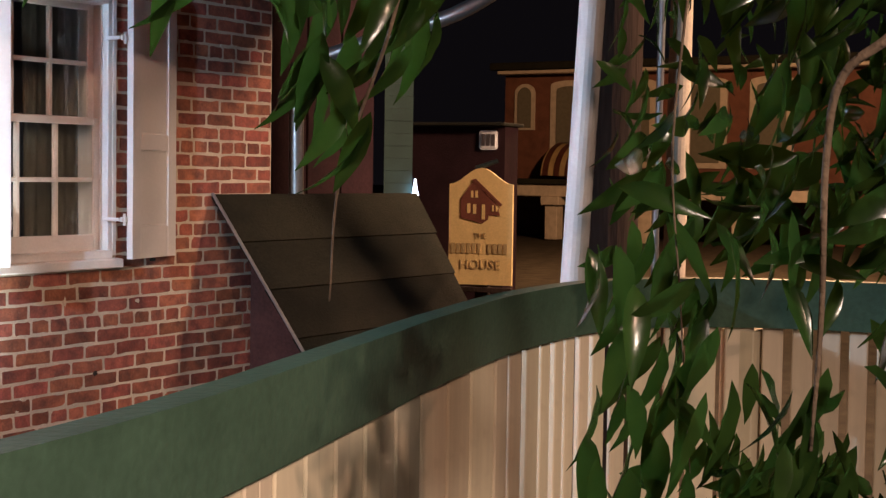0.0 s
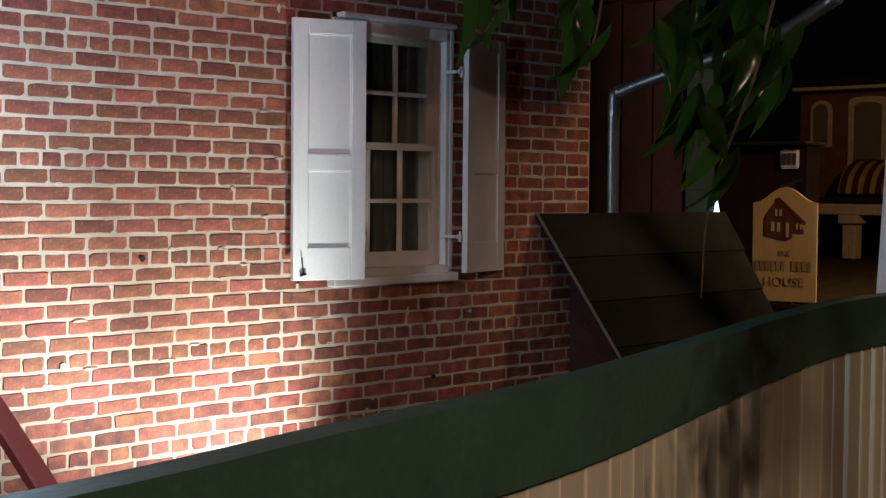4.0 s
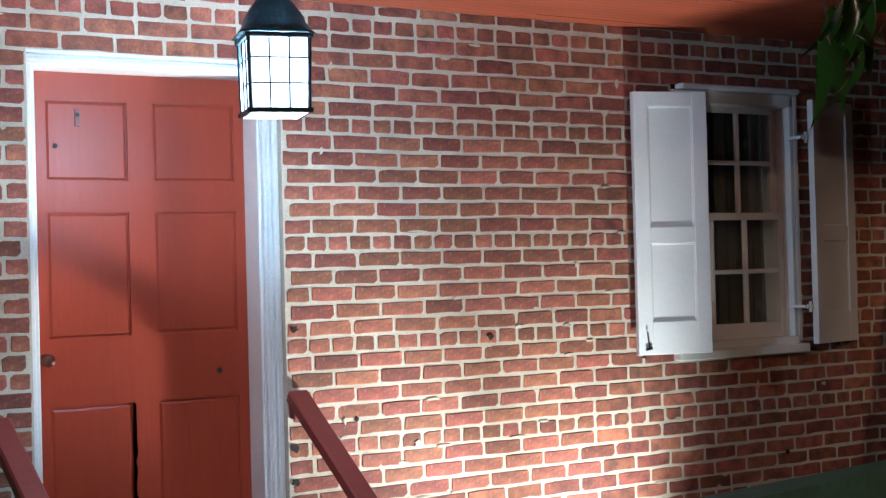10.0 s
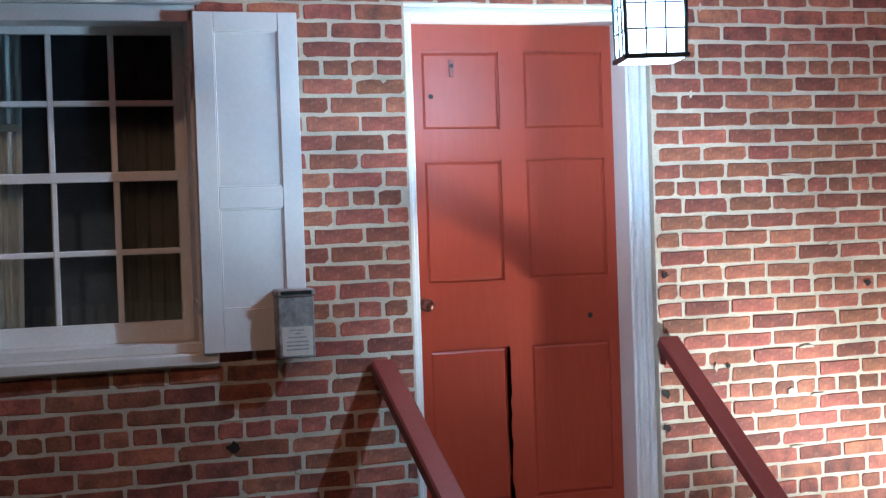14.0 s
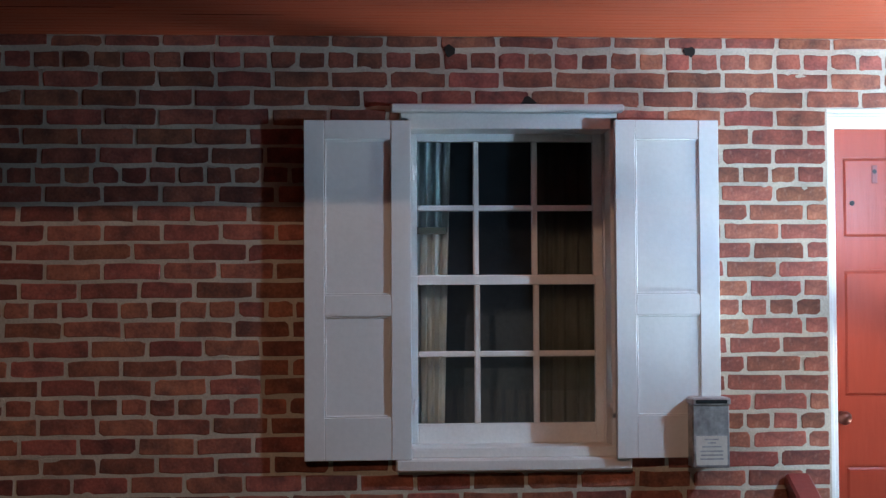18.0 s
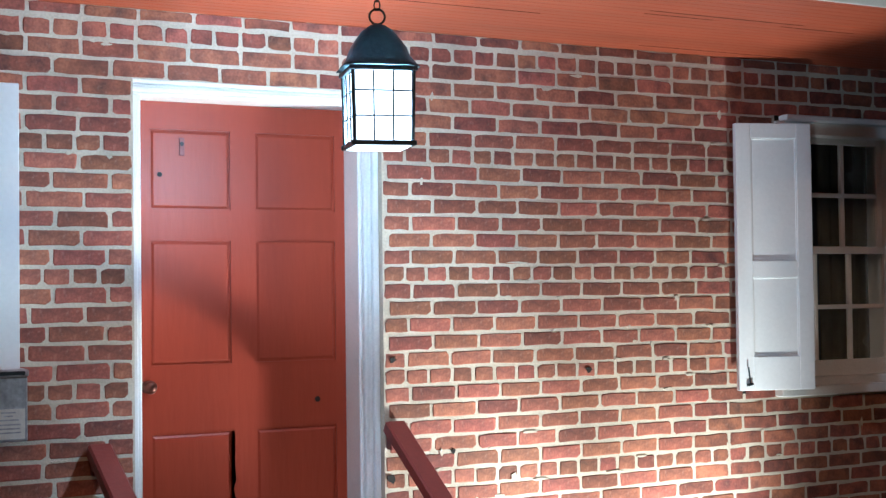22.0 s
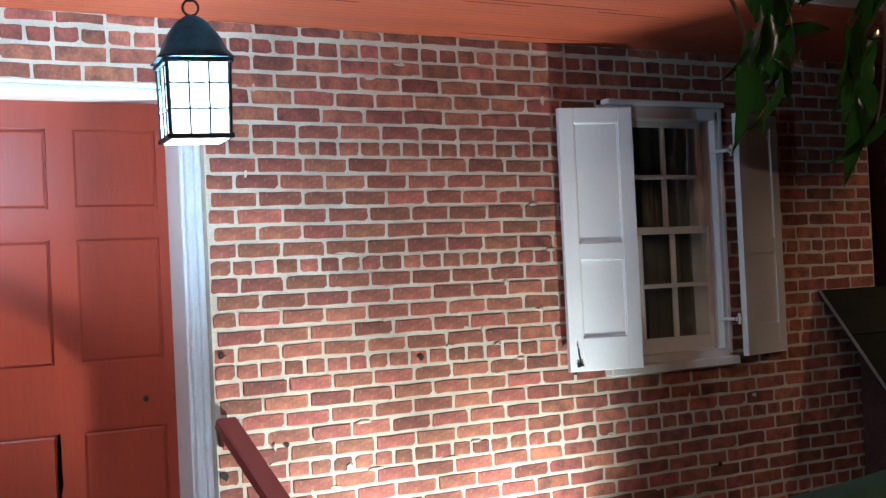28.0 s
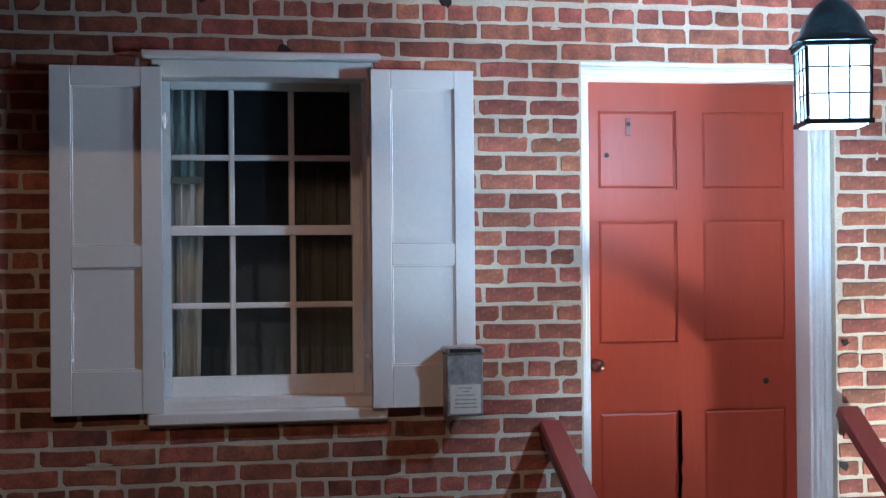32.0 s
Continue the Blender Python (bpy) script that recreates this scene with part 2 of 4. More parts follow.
# ---- mesh helpers ----


def thing(name, label, category, group="", kind="", at=(0, 0, 0)):
    ob = new(name)
    ob.location = at
    return tagged(ob, label, category, group, kind)


def part(name, bm, material, parent=None, label="", smooth=False):
    me = bpy.data.meshes.new(name)
    bmesh.ops.recalc_face_normals(bm, faces=bm.faces)
    if smooth:
        for f in bm.faces:
            f.smooth = True
    bm.to_mesh(me)
    bm.free()
    me.materials.append(material)
    ob = new(name, me)
    if parent:
        ob.parent = parent
        ob.matrix_parent_inverse = Matrix.Translation(-parent.location)
    if label:
        tagged(ob, label)
    return ob


def box(x0, x1, y0, y1, z0, z1, bevel=0.0, bm=None, m=None, segments=1):
    bm = bm or bmesh.new()
    made = bmesh.ops.create_cube(bm, size=1, matrix=Matrix.LocRotScale(((x0 + x1) / 2, (y0 + y1) / 2, (z0 + z1) / 2), None, (abs(x1 - x0), abs(y1 - y0), abs(z1 - z0))))
    vs = made["verts"]
    if bevel:
        es = list({e for v in vs for e in v.link_edges})
        res = bmesh.ops.bevel(bm, geom=es, offset=bevel, segments=segments, affect="EDGES", profile=0.6)
        vs = list({v for f in res["faces"] for v in f.verts} | {v for v in vs if v.is_valid})
    if m is not None:
        bmesh.ops.transform(bm, matrix=m, verts=vs)
    return bm


def rod(a, b, r0, r1=None, bm=None, sides=12):
    bm = bm or bmesh.new()
    a, b = Vector(a), Vector(b)
    r1 = r0 if r1 is None else r1
    q = (b - a).to_track_quat("Z", "Y").to_matrix().to_4x4()
    bmesh.ops.create_cone(bm, cap_ends=True, segments=sides, radius1=r0, radius2=r1, depth=(b - a).length, matrix=Matrix.Translation((a + b) / 2) @ q)
    return bm


def lathe(profile, sides=16, bm=None, at=(0, 0, 0)):
    bm = bm or bmesh.new()
    rings = []
    for r, z in profile:
        rings.append([bm.verts.new((at[0] + r * math.cos(2 * math.pi * i / sides), at[1] + r * math.sin(2 * math.pi * i / sides), at[2] + z)) for i in range(sides)])
    for lo, hi in zip(rings, rings[1:]):
        for i in range(sides):
            bm.faces.new((lo[i], lo[(i + 1) % sides], hi[(i + 1) % sides], hi[i]))
    bm.faces.new(rings[0][::-1])
    bm.faces.new(rings[-1])
    return bm


def sweep(points, width, height, bm=None):
    """A board of that width and height that follows the points of its top centre line."""
    bm = bm or bmesh.new()
    rings = []
    for i, p in enumerate(points):
        p = Vector(p)
        d = Vector(points[min(i + 1, len(points) - 1)]) - Vector(points[max(i - 1, 0)])
        side = Vector((-d.y, d.x, 0)).normalized() * width / 2
        rings.append([bm.verts.new(q) for q in (p + side, p - side, p - side - Vector((0, 0, height)), p + side - Vector((0, 0, height)))])
    for a, b in zip(rings, rings[1:]):
        for j in range(4):
            bm.faces.new((a[j], a[(j + 1) % 4], b[(j + 1) % 4], b[j]))
    bm.faces.new(rings[0])
    bm.faces.new(rings[-1][::-1])
    return bm


def tube(points, r, sides=10, bm=None):
    bm = bm or bmesh.new()
    rings = []
    pts = [Vector(p) for p in points]
    for i, p in enumerate(pts):
        d = (pts[min(i + 1, len(pts) - 1)] - pts[max(i - 1, 0)]).normalized()
        u = d.orthogonal().normalized() if i == 0 else (u - d * u.dot(d)).normalized()
        w = d.cross(u)
        rr = r[i] if isinstance(r, (list, tuple)) else r
        rings.append([bm.verts.new(p + (u * math.cos(2 * math.pi * k / sides) + w * math.sin(2 * math.pi * k / sides)) * rr) for k in range(sides)])
    for a, b in zip(rings, rings[1:]):
        for k in range(sides):
            bm.faces.new((a[k], a[(k + 1) % sides], b[(k + 1) % sides], b[k]))
    bm.faces.new(rings[0][::-1])
    bm.faces.new(rings[-1])
    return bm


def smooth_line(points, steps=8):
    """A Catmull-Rom line through the points."""
    pts = [Vector(p) for p in points]
    pts = [2 * pts[0] - pts[1]] + pts + [2 * pts[-1] - pts[-2]]
    out = []
    for a, b, c, d in zip(pts, pts[1:], pts[2:], pts[3:]):
        for k in range(steps):
            t = k / steps
            out.append(0.5 * (2 * b + (c - a) * t + (2 * a - 5 * b + 4 * c - d) * t * t + (3 * b - a - 3 * c + d) * t ** 3))
    return out + [pts[-2]]


# ---- ground ----
GROUND = 0.0
ground = part("ground", box(-160, 160, -160, 160, GROUND - 0.3, GROUND - 0.02), M["soil"])
tagged(ground, "dark bare ground of the yard at night", "ground", kind="structure")

# ---- the house's front wall ----
PITCH, K0 = 0.0705, 1.60
WALL_L, WALL_R, WALL_TOP = -5.2, 5.03, 3.03
WINDOW_A, WINDOW_B = -1.263, 3.453
DOOR_L, DOOR_R, DOOR_TOP, DOOR_LOW = -0.062, 0.972, 2.769, 0.58
OPENINGS = [(WINDOW_A - 0.40, WINDOW_A + 0.40, 1.43, 2.775), (WINDOW_B - 0.40, WINDOW_B + 0.40, 1.43, 2.775), (DOOR_L, DOOR_R, 0.0, DOOR_TOP)]


def wall_blocks(y0, y1):
    bm = bmesh.new()
    xs = [WALL_L] + [v for o in sorted(OPENINGS) for v in o[:2]] + [WALL_R]
    for i in range(0, len(xs), 2):
        box(xs[i], xs[i + 1], y0, y1, GROUND - 0.3, WALL_TOP + 0.3, bm=bm)
    for x0, x1, z0, z1 in OPENINGS:
        box(x0, x1, y0, y1, z1, WALL_TOP + 0.3, bm=bm)
        if z0 > 0.1:
            box(x0, x1, y0, y1, GROUND - 0.3, z0, bm=bm)
    return bm


wall = part("wall_front", wall_blocks(0.0010, 0.30), M["mortar"])
tagged(wall, "red brick house wall with pale lime mortar joints", "wall", kind="structure")

# ---- windows with shutters ----


def sash(parent, cx, z0, z1, y, bottom_rail):
    ob_bm = bmesh.new()
    w = 0.036
    x0, x1 = cx - 0.372, cx + 0.372
    box(x0, x0 + w, y, y + 0.035, z0, z1, 0.002, ob_bm)
    box(x1 - w, x1, y, y + 0.035, z0, z1, 0.002, ob_bm)
    box(x0 + w, x1 - w, y + 0.001, y + 0.034, z0, z0 + bottom_rail, 0.002, ob_bm)
    box(x0 + w, x1 - w, y + 0.001, y + 0.034, z1 - 0.034, z1, 0.002, ob_bm)
    ob = part("sash", ob_bm, M["white"], parent)
    zm = (z0 + bottom_rail + z1 - 0.034) / 2
    for dx in (-0.112, 0.112):
        part("glazing_bar", box(cx + dx - 0.011, cx + dx + 0.011, y + 0.002, y + 0.03, z0 + bottom_rail, z1 - 0.034, 0.004), M["white"], ob)
    part("glazing_bar", box(x0 + w, x1 - w, y + 0.004, y + 0.028, zm - 0.011, zm + 0.011, 0.004), M["white"], ob)
    xs = [x0 + w, cx - 0.112, cx + 0.112, x1 - w]
    zs = [z0 + bottom_rail, zm, z1 - 0.034]
    for i in range(3):
        for j in range(2):
            pane = part("pane", box(xs[i], xs[i + 1], y + 0.014, y + 0.017, zs[j], zs[j + 1]), M["glass"], ob)
            pane.visible_shadow = False
    return ob


SASH = {WINDOW_A: (0.112, 0.150), WINDOW_B: (0.045, 0.085)}


def window(name, cx, label):
    win = thing(name, label, "window", kind="structure", at=(cx, 0, 1.43))
    lo, hi = 1.43, 2.775
    for side in (-1, 1):
        xo, xi = cx + side * 0.402, cx + side * 0.374
        part("jamb", box(min(xo, xi), max(xo, xi), -0.012, 0.20, lo + 0.06, hi - 0.045, 0.003), M["white"], win)
    part("head", box(cx - 0.402, cx + 0.402, -0.012, 0.20, hi - 0.09, hi - 0.03, 0.003), M["white"], win)
    part("drip_cap", box(cx - (0.44 if cx < 0 else 0.36), cx + 0.425, -0.045, 0.02, hi - 0.028, hi, 0.006), M["white"], win)
    bm = box(cx - 0.425, cx + 0.44, -0.055, 0.16, lo, lo + 0.045, 0.006)
    for v in bm.verts:
        v.co.z += 0.010 if v.co.y > 0.05 else 0
    part("window_sill", bm, M["white"], win)
    part("sill_board", box(cx - 0.40, cx + 0.40, -0.02, 0.18, lo + 0.046, lo + 0.085, 0.004), M["white"], win)
    sash(win, cx, 2.115, 2.69, SASH[cx][1], 0.034)
    sash(win, cx, lo + 0.085, 2.145, SASH[cx][0], 0.075)
    for side in (-1, 1):
        part("parting_bead", box(cx + side * 0.366, cx + side * 0.372, SASH[cx][0] - 0.017, SASH[cx][0] - 0.003, lo + 0.09, hi - 0.1), M["white"], win)
    if cx > 0:
        part("casing_board", box(cx + 0.4025, cx + 0.428, -0.014, 0.02, lo + 0.06, hi - 0.03, 0.003), M["white"], win)
    return win


def shutter(hx, hy, side, swing, w, group, label, hook=0.0, deep=0.018, reach=0.014):
    """A shutter hung at (hx, hy), open to the side (-1 or 1), its free edge swung back to the wall by some degrees."""
    z0, z1 = 1.475, 2.712
    sh = thing("shutter", label, "shutter", group, at=(hx, hy, z0))
    turn = Matrix.Translation((hx, hy, 0)) @ Matrix.Rotation(radians(swing * side), 4, "Z")

    def add(name, x0, x1, y0, y1, a, b, mat=M["shutter"], parent=sh, bevel=0.002):
        bm = box(min(side * x0, side * x1), max(side * x0, side * x1), y0, y1, a, b, bevel)
        bmesh.ops.transform(bm, matrix=turn, verts=bm.verts)
        return part(name, bm, mat, parent)

    stile, rail = 0.074, 0.077
    mid = z0 + 0.56
    for a, b in ((0.0, stile), (w - stile, w)):
        add("stile", a, b, -0.034, 0.0, z0, z1)
    for a, b in ((z0, z0 + 0.155), (mid - rail / 2, mid + rail / 2), (z1 - 0.07, z1)):
        add("cross_rail", stile, w - stile, -0.0335, -0.0005, a, b)
    for a, b in ((z0 + 0.155, mid - rail / 2), (mid + rail / 2, z1 - 0.07)):
        panel = add("panel", stile, w - stile, deep - 0.034, deep - 0.024, a, b, bevel=0)
        bm = bmesh.new()
        for x0, x1, za, zb in ((stile, stile + 0.007, a, b), (w - stile - 0.007, w - stile, a, b), (stile + 0.007, w - stile - 0.007, a, a + 0.007), (stile + 0.007, w - stile - 0.007, b - 0.007, b)):
            box(min(side * x0, side * x1), max(side * x0, side * x1), deep * 0.55 - 0.034, deep - 0.033, za, zb, 0.002, bm)
        bmesh.ops.transform(bm, matrix=turn, verts=bm.verts)
        part("moulding", bm, M["shutter"], panel)
    for z in (z0 + 0.19, z1 - 0.19):
        bm = box(min(side * -reach, side * 0.012), max(side * -reach, side * 0.012), -0.006, 0.004, z - 0.012, z + 0.012, 0.002)
        rod((side * -reach * 0.5, -0.004, z - 0.028), (side * -reach * 0.5, -0.004, z + 0.028), 0.007, bm=bm)
        bmesh.ops.transform(bm, matrix=turn, verts=bm.verts)
        part("hinge", bm, M["shutter"], sh, "white-painted strap hinge")
        bm = box(hx - side * reach - 0.006, hx - side * reach + 0.006, hy - 0.004, 0.0, z - 0.008, z + 0.008, 0.002)
        part("pintle", bm, M["shutter"], sh)
    if hook:
        bm = rod((side * hook, -0.037, z0 + 0.03), (side * (hook + 0.012), -0.046, z0 + 0.11), 0.0035, sides=6)
        rod((side * (hook - 0.012), -0.040, z0 + 0.032), (side * (hook + 0.018), -0.040, z0 + 0.026), 0.006, bm=bm, sides=6)
        bmesh.ops.transform(bm, matrix=turn, verts=bm.verts)
        part("hook", bm, M["iron"], sh, "small black iron hook")
    return sh


def catch(x, z, y=-0.045):
    """A small iron shutter catch on the wall."""
    bm = rod((x, 0.01, z), (x, y, z), 0.006, sides=8)
    box(x - 0.006, x + 0.006, y - 0.008, y, z - 0.045, z + 0.04, 0.003, bm)
    box(x - 0.02, x + 0.02, y - 0.009, y - 0.001, z - 0.05, z - 0.035, 0.003, bm)
    return tagged(part("shutter_catch", bm, M["iron"]), "small black iron shutter catch on the brick wall", "shutter catch")


def curtains(cx, left_w, right_w):
    for side, w in ((-1, left_w), (1, right_w)):
        if not w:
            continue
        bm = bmesh.new()
        n = 40
        cols = []
        for i in range(n + 1):
            u = i / n
            col = []
            for j in range(9):
                v = j / 8
                width = w * (0.86 + 0.20 * v) if side < 0 else w
                x = cx + side * (0.37 - width * u)
                y = (0.235 if cx < 0 else 0.17) + 0.018 * math.sin(u * 26 + side) + 0.008 * math.sin(u * 61 + v * 3)
                col.append(bm.verts.new((x, y, 1.5 + v * 1.22)))
            cols.append(col)
        for a, b in zip(cols, cols[1:]):
            for j in range(8):
                bm.faces.new((a[j], b[j], b[j + 1], a[j + 1]))
        bmesh.ops.solidify(bm, geom=bm.faces, thickness=0.002)
        # The narrow lantern-lit curtain takes the bright copy, wider ones the shaded copy.
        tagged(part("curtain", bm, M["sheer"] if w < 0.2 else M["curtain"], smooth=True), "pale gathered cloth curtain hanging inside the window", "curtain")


def curtain_band(x0, x1, z):
    """A narrow cloth band round the gathered curtain."""
    tagged(part("curtain_tie", box(x0, x1, 0.196, 0.200, z - 0.014, z + 0.014, 0.001), M["curtain"]), "narrow cloth band tied round the pale curtain", "curtain tie")


curtain_band(WINDOW_A - 0.362, WINDOW_A - 0.225, 2.32)
window("window_1", WINDOW_A, "white sash window of twelve panes with a dark room behind")
window("window_2", WINDOW_B, "white sash window of twelve panes beside the cellar hatch")
shutter(WINDOW_A - 0.367, -0.020, -1, -1.0, 0.39, "shutters", "white panelled shutter standing open, half in shade", 0.0, 0.013)
shutter(WINDOW_A + 0.380, -0.052, 1, 1.0, 0.385, "shutters", "white panelled shutter open beside the metal leaflet box", 0.0, 0.009)
shutter(WINDOW_B - 0.343, -0.166, -1, 18, 0.372, "shutters", "white panelled shutter standing open, brightly lit", 0.32, 0.0095)
shutter(WINDOW_B + 0.407, -0.105, 1, 13, 0.39, "shutters", "cream panelled shutter folded back, in dim light", 0.0, 0.010, 0.05)
catch(4.07, 1.505, -0.062)
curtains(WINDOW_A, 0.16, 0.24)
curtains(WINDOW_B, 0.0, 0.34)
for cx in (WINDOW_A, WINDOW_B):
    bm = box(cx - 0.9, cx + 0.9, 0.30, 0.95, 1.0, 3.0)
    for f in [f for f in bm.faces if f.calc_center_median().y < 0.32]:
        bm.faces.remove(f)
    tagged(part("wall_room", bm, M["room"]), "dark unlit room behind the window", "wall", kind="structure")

# ---- door ----
door = thing("door_1", "brick-red six-panelled front door with worn paint, shut", "door", kind="structure", at=(0.4, 0.06, DOOR_LOW))
LEAF_L, LEAF_R, LEAF_T = -0.0215, 0.888, 2.711
FACE = 0.19
STILES = [(LEAF_L, 0.058), (0.388, 0.493), (0.844, LEAF_R)]
RAILS = [(DOOR_LOW, 0.78), (1.405, 1.675), (2.164, 2.286), (2.602, LEAF_T)]
leaf = part("door_leaf", box(LEAF_L, LEAF_R, FACE + 0.0075, FACE + 0.045, DOOR_LOW, LEAF_T), M["door"], door)
for a, b in STILES:
    part("stile", box(a, b, FACE, FACE + 0.02, DOOR_LOW, LEAF_T), M["door"], leaf)
for a, b in RAILS:
    for (s0, s1), (t0, t1) in zip(STILES, STILES[1:]):
        part("cross_rail", box(s1, t0, FACE + 0.0002, FACE + 0.0195, a, b), M["door"], leaf)
for (ra, rb), (rc, rd) in zip(RAILS, RAILS[1:]):
    for (s0, s1), (t0, t1) in zip(STILES, STILES[1:]):
        bm = box(s1 + 0.0015, t0 - 0.0015, FACE + 0.0070, FACE + 0.0190, rb + 0.0015, rc - 0.0015)
        front = min(bm.faces, key=lambda f: f.calc_center_median().y)
        bmesh.ops.inset_region(bm, faces=[front], thickness=0.007)
        bmesh.ops.inset_region(bm, faces=[front], thickness=0.013, depth=0.0045)
        part("panel", bm, M["door"], leaf)
part("knob", lathe([(0.006, 0), (0.024, 0.004), (0.024, 0.008), (0.010, 0.014), (0.010, 0.035), (0.022, 0.045), (0.027, 0.058), (0.020, 0.070), (0.004, 0.074)], 14), M["brass"], door, "worn dark brass knob", smooth=True)
door.children[-1].matrix_parent_inverse = Matrix.Translation(-door.location) @ Matrix.Translation((0.038, FACE, 1.594)) @ Matrix.Rotation(radians(90), 4, "X")
for x, z, r in ((0.0975, 2.4226, 0.010), (0.7585, 1.514, 0.012)):
    part("lock_hole", rod((x, FACE + 0.02, z), (x, FACE - 0.001, z), r, sides=10), M["dark"], door)
part("keyhole_plate", box(0.177, 0.199, FACE - 0.0005, FACE + 0.0042, 2.50, 2.571, 0.002), M["rail"], door)
part("keyhole", rod((0.188, FACE + 0.005, 2.546), (0.188, FACE - 0.0015, 2.546), 0.009, sides=8), M["dark"], door)
split = bmesh.new()
rng = random.Random(8)
edge = [(0.386 + rng.uniform(-0.004, 0.003), 0.397 + rng.uniform(-0.006, 0.008), 0.78 + 0.625 * k / 16) for k in range(17)]
rows = [[split.verts.new((x, FACE - 0.0012, z)) for x in (a, b)] for a, b, z in edge]
for lo, hi in zip(rows, rows[1:]):
    split.faces.new((lo[0], lo[1], hi[1], hi[0]))
bmesh.ops.solidify(split, geom=split.faces, thickness=0.003)
part("wood_split", split, M["rail"], door, "dark ragged split along the lower panel")
# casing, a little behind the brick face
for x0, x1, y0, y1 in ((-0.0605, -0.042, 0.014, 0.10), (-0.0415, -0.023, 0.032, 0.235), (0.945, 0.9705, 0.030, 0.10), (0.926, 0.9445, 0.047, 0.10), (0.9055, 0.9255, 0.036, 0.10), (0.8895, 0.905, 0.056, 0.235)):
    part("casing_board", box(x0, x1, y0, y1, DOOR_LOW - 0.02, 2.711, 0.004), M["white"], door)
for z0, z1, y0, y1 in ((2.7115, 2.7235, 0.046, 0.235), (2.724, 2.741, 0.018, 0.10), (2.7415, 2.7535, 0.034, 0.10), (2.754, 2.768, 0.010, 0.10)):
    part("head_board", box(-0.0605, 0.9705, y0, y1, z0, z1, 0.003), M["white"], door)
part("threshold", box(-0.0605, 0.9705, -0.06, 0.23, DOOR_LOW - 0.05, DOOR_LOW - 0.021, 0.006), M["timber"], door)
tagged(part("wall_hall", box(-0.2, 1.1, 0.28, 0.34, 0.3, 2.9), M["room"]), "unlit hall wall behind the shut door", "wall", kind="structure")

# ---- stoop and hand rails ----
stoop = thing("stoop", "low wooden stoop with steps below the front door", "steps", at=(0.45, -0.5, 0))
for i in range(3):
    z = DOOR_LOW - 0.05 - 0.18 * i
    y0 = -0.62 - 0.28 * i
    part("tread", box(-0.25, 1.12, y0, -0.02 if i == 0 else y0 + 0.30, z - 0.04, z, 0.006), M["rail"], stoop)
    part("riser", box(-0.23, 1.10, y0 + 0.02, y0 + 0.04, z - 0.18, z - 0.041), M["rail"], stoop)
for x in (-0.21, 1.06):
    part("stringer", box(x, x + 0.03, -0.9, -0.03, 0.0, 0.36), M["rail"], stoop)


def hand_rail(x, a, b, label):
    """A sloping square rail from the wall down to a post; a and b are (y, z) of its top."""
    rail = thing("hand_rail", label, "handrail", "handrails of the stoop", at=(x, b[0], 0))
    d = Vector((0, b[0] - a[0], b[1] - a[1]))
    q = Matrix.Translation((x, a[0], a[1])) @ d.to_track_quat("X", "Z").to_matrix().to_4x4()
    bm = box(0, d.length, -0.045, 0.045, -0.055, 0, 0.008)
    bmesh.ops.transform(bm, matrix=q, verts=bm.verts)
    part("top_rail", bm, M["rail"], rail)
    part("newel_post", box(x - 0.04, x + 0.04, b[0] - 0.02, b[0] + 0.06, 0.0, b[1] - 0.03, 0.006), M["rail"], rail)
    part("wall_block", box(x - 0.03, x + 0.03, a[0] - 0.02, 0.01, a[1] - 0.12, a[1] - 0.05, 0.004), M["rail"], rail)
    return rail


hand_rail(-0.20, (-0.02, 1.41), (-1.25, 0.82), "dark red painted hand rail between door and window")
hand_rail(1.01, (-0.02, 1.43), (-1.25, 0.64), "dark red painted hand rail beside the white door casing")

# ---- soffit and gutter ----
SOFFIT_Y = -1.335
roof = thing("porch_roof", "orange-red beadboard eave ceiling with a white gutter", "roof", kind="structure", at=(0, 0, WALL_TOP))
bm = bmesh.new()
y = 0.0
while y > SOFFIT_Y:
    box(WALL_L, 5.4, y - 0.0552, y - 0.0008, WALL_TOP, WALL_TOP + 0.02, 0.0015, bm)
    y -= 0.056
ceiling = part("ceiling", bm, M["soffit"])
tagged(ceiling, "orange-red painted beadboard ceiling under the eave", "ceiling", kind="structure")
rng = random.Random(17)
for k in range(16):
    x0, row = rng.uniform(-3.5, 4.2), rng.randrange(1, 24)
    w, d = rng.uniform(0.25, 0.9), rng.uniform(0.002, 0.0045)
    bm = bmesh.new()
    pts = [(x0, 0), (x0 + w * 0.3, d), (x0 + w * 0.6, d * 0.8), (x0 + w, 0), (x0 + w * 0.6, -d), (x0 + w * 0.3, -d * 0.7)]
    lo = [bm.verts.new((px, -0.056 * row + py, WALL_TOP - 0.0015)) for px, py in pts]
    hi = [bm.verts.new((px, -0.056 * row + py, WALL_TOP + 0.003)) for px, py in pts]
    bm.faces.new(lo)
    bm.faces.new(hi[::-1])
    for q in range(6):
        bm.faces.new((lo[q - 1], lo[q], hi[q], hi[q - 1]))
    part("open_joint", bm, M["split"], roof, "dark open joint between two boards")
part("roof_deck", box(WALL_L, 5.4, SOFFIT_Y - 0.02, 0.3, WALL_TOP + 0.021, WALL_TOP + 0.12), M["timber"], roof)
part("fascia", box(WALL_L, 5.4, SOFFIT_Y - 0.045, SOFFIT_Y - 0.02, WALL_TOP - 0.03, WALL_TOP + 0.12, 0.004), M["white"], roof)
gutter = thing("gutter", "white painted metal gutter along the eave", "gutter", at=(0, SOFFIT_Y - 0.05, WALL_TOP))
bm = bmesh.new()
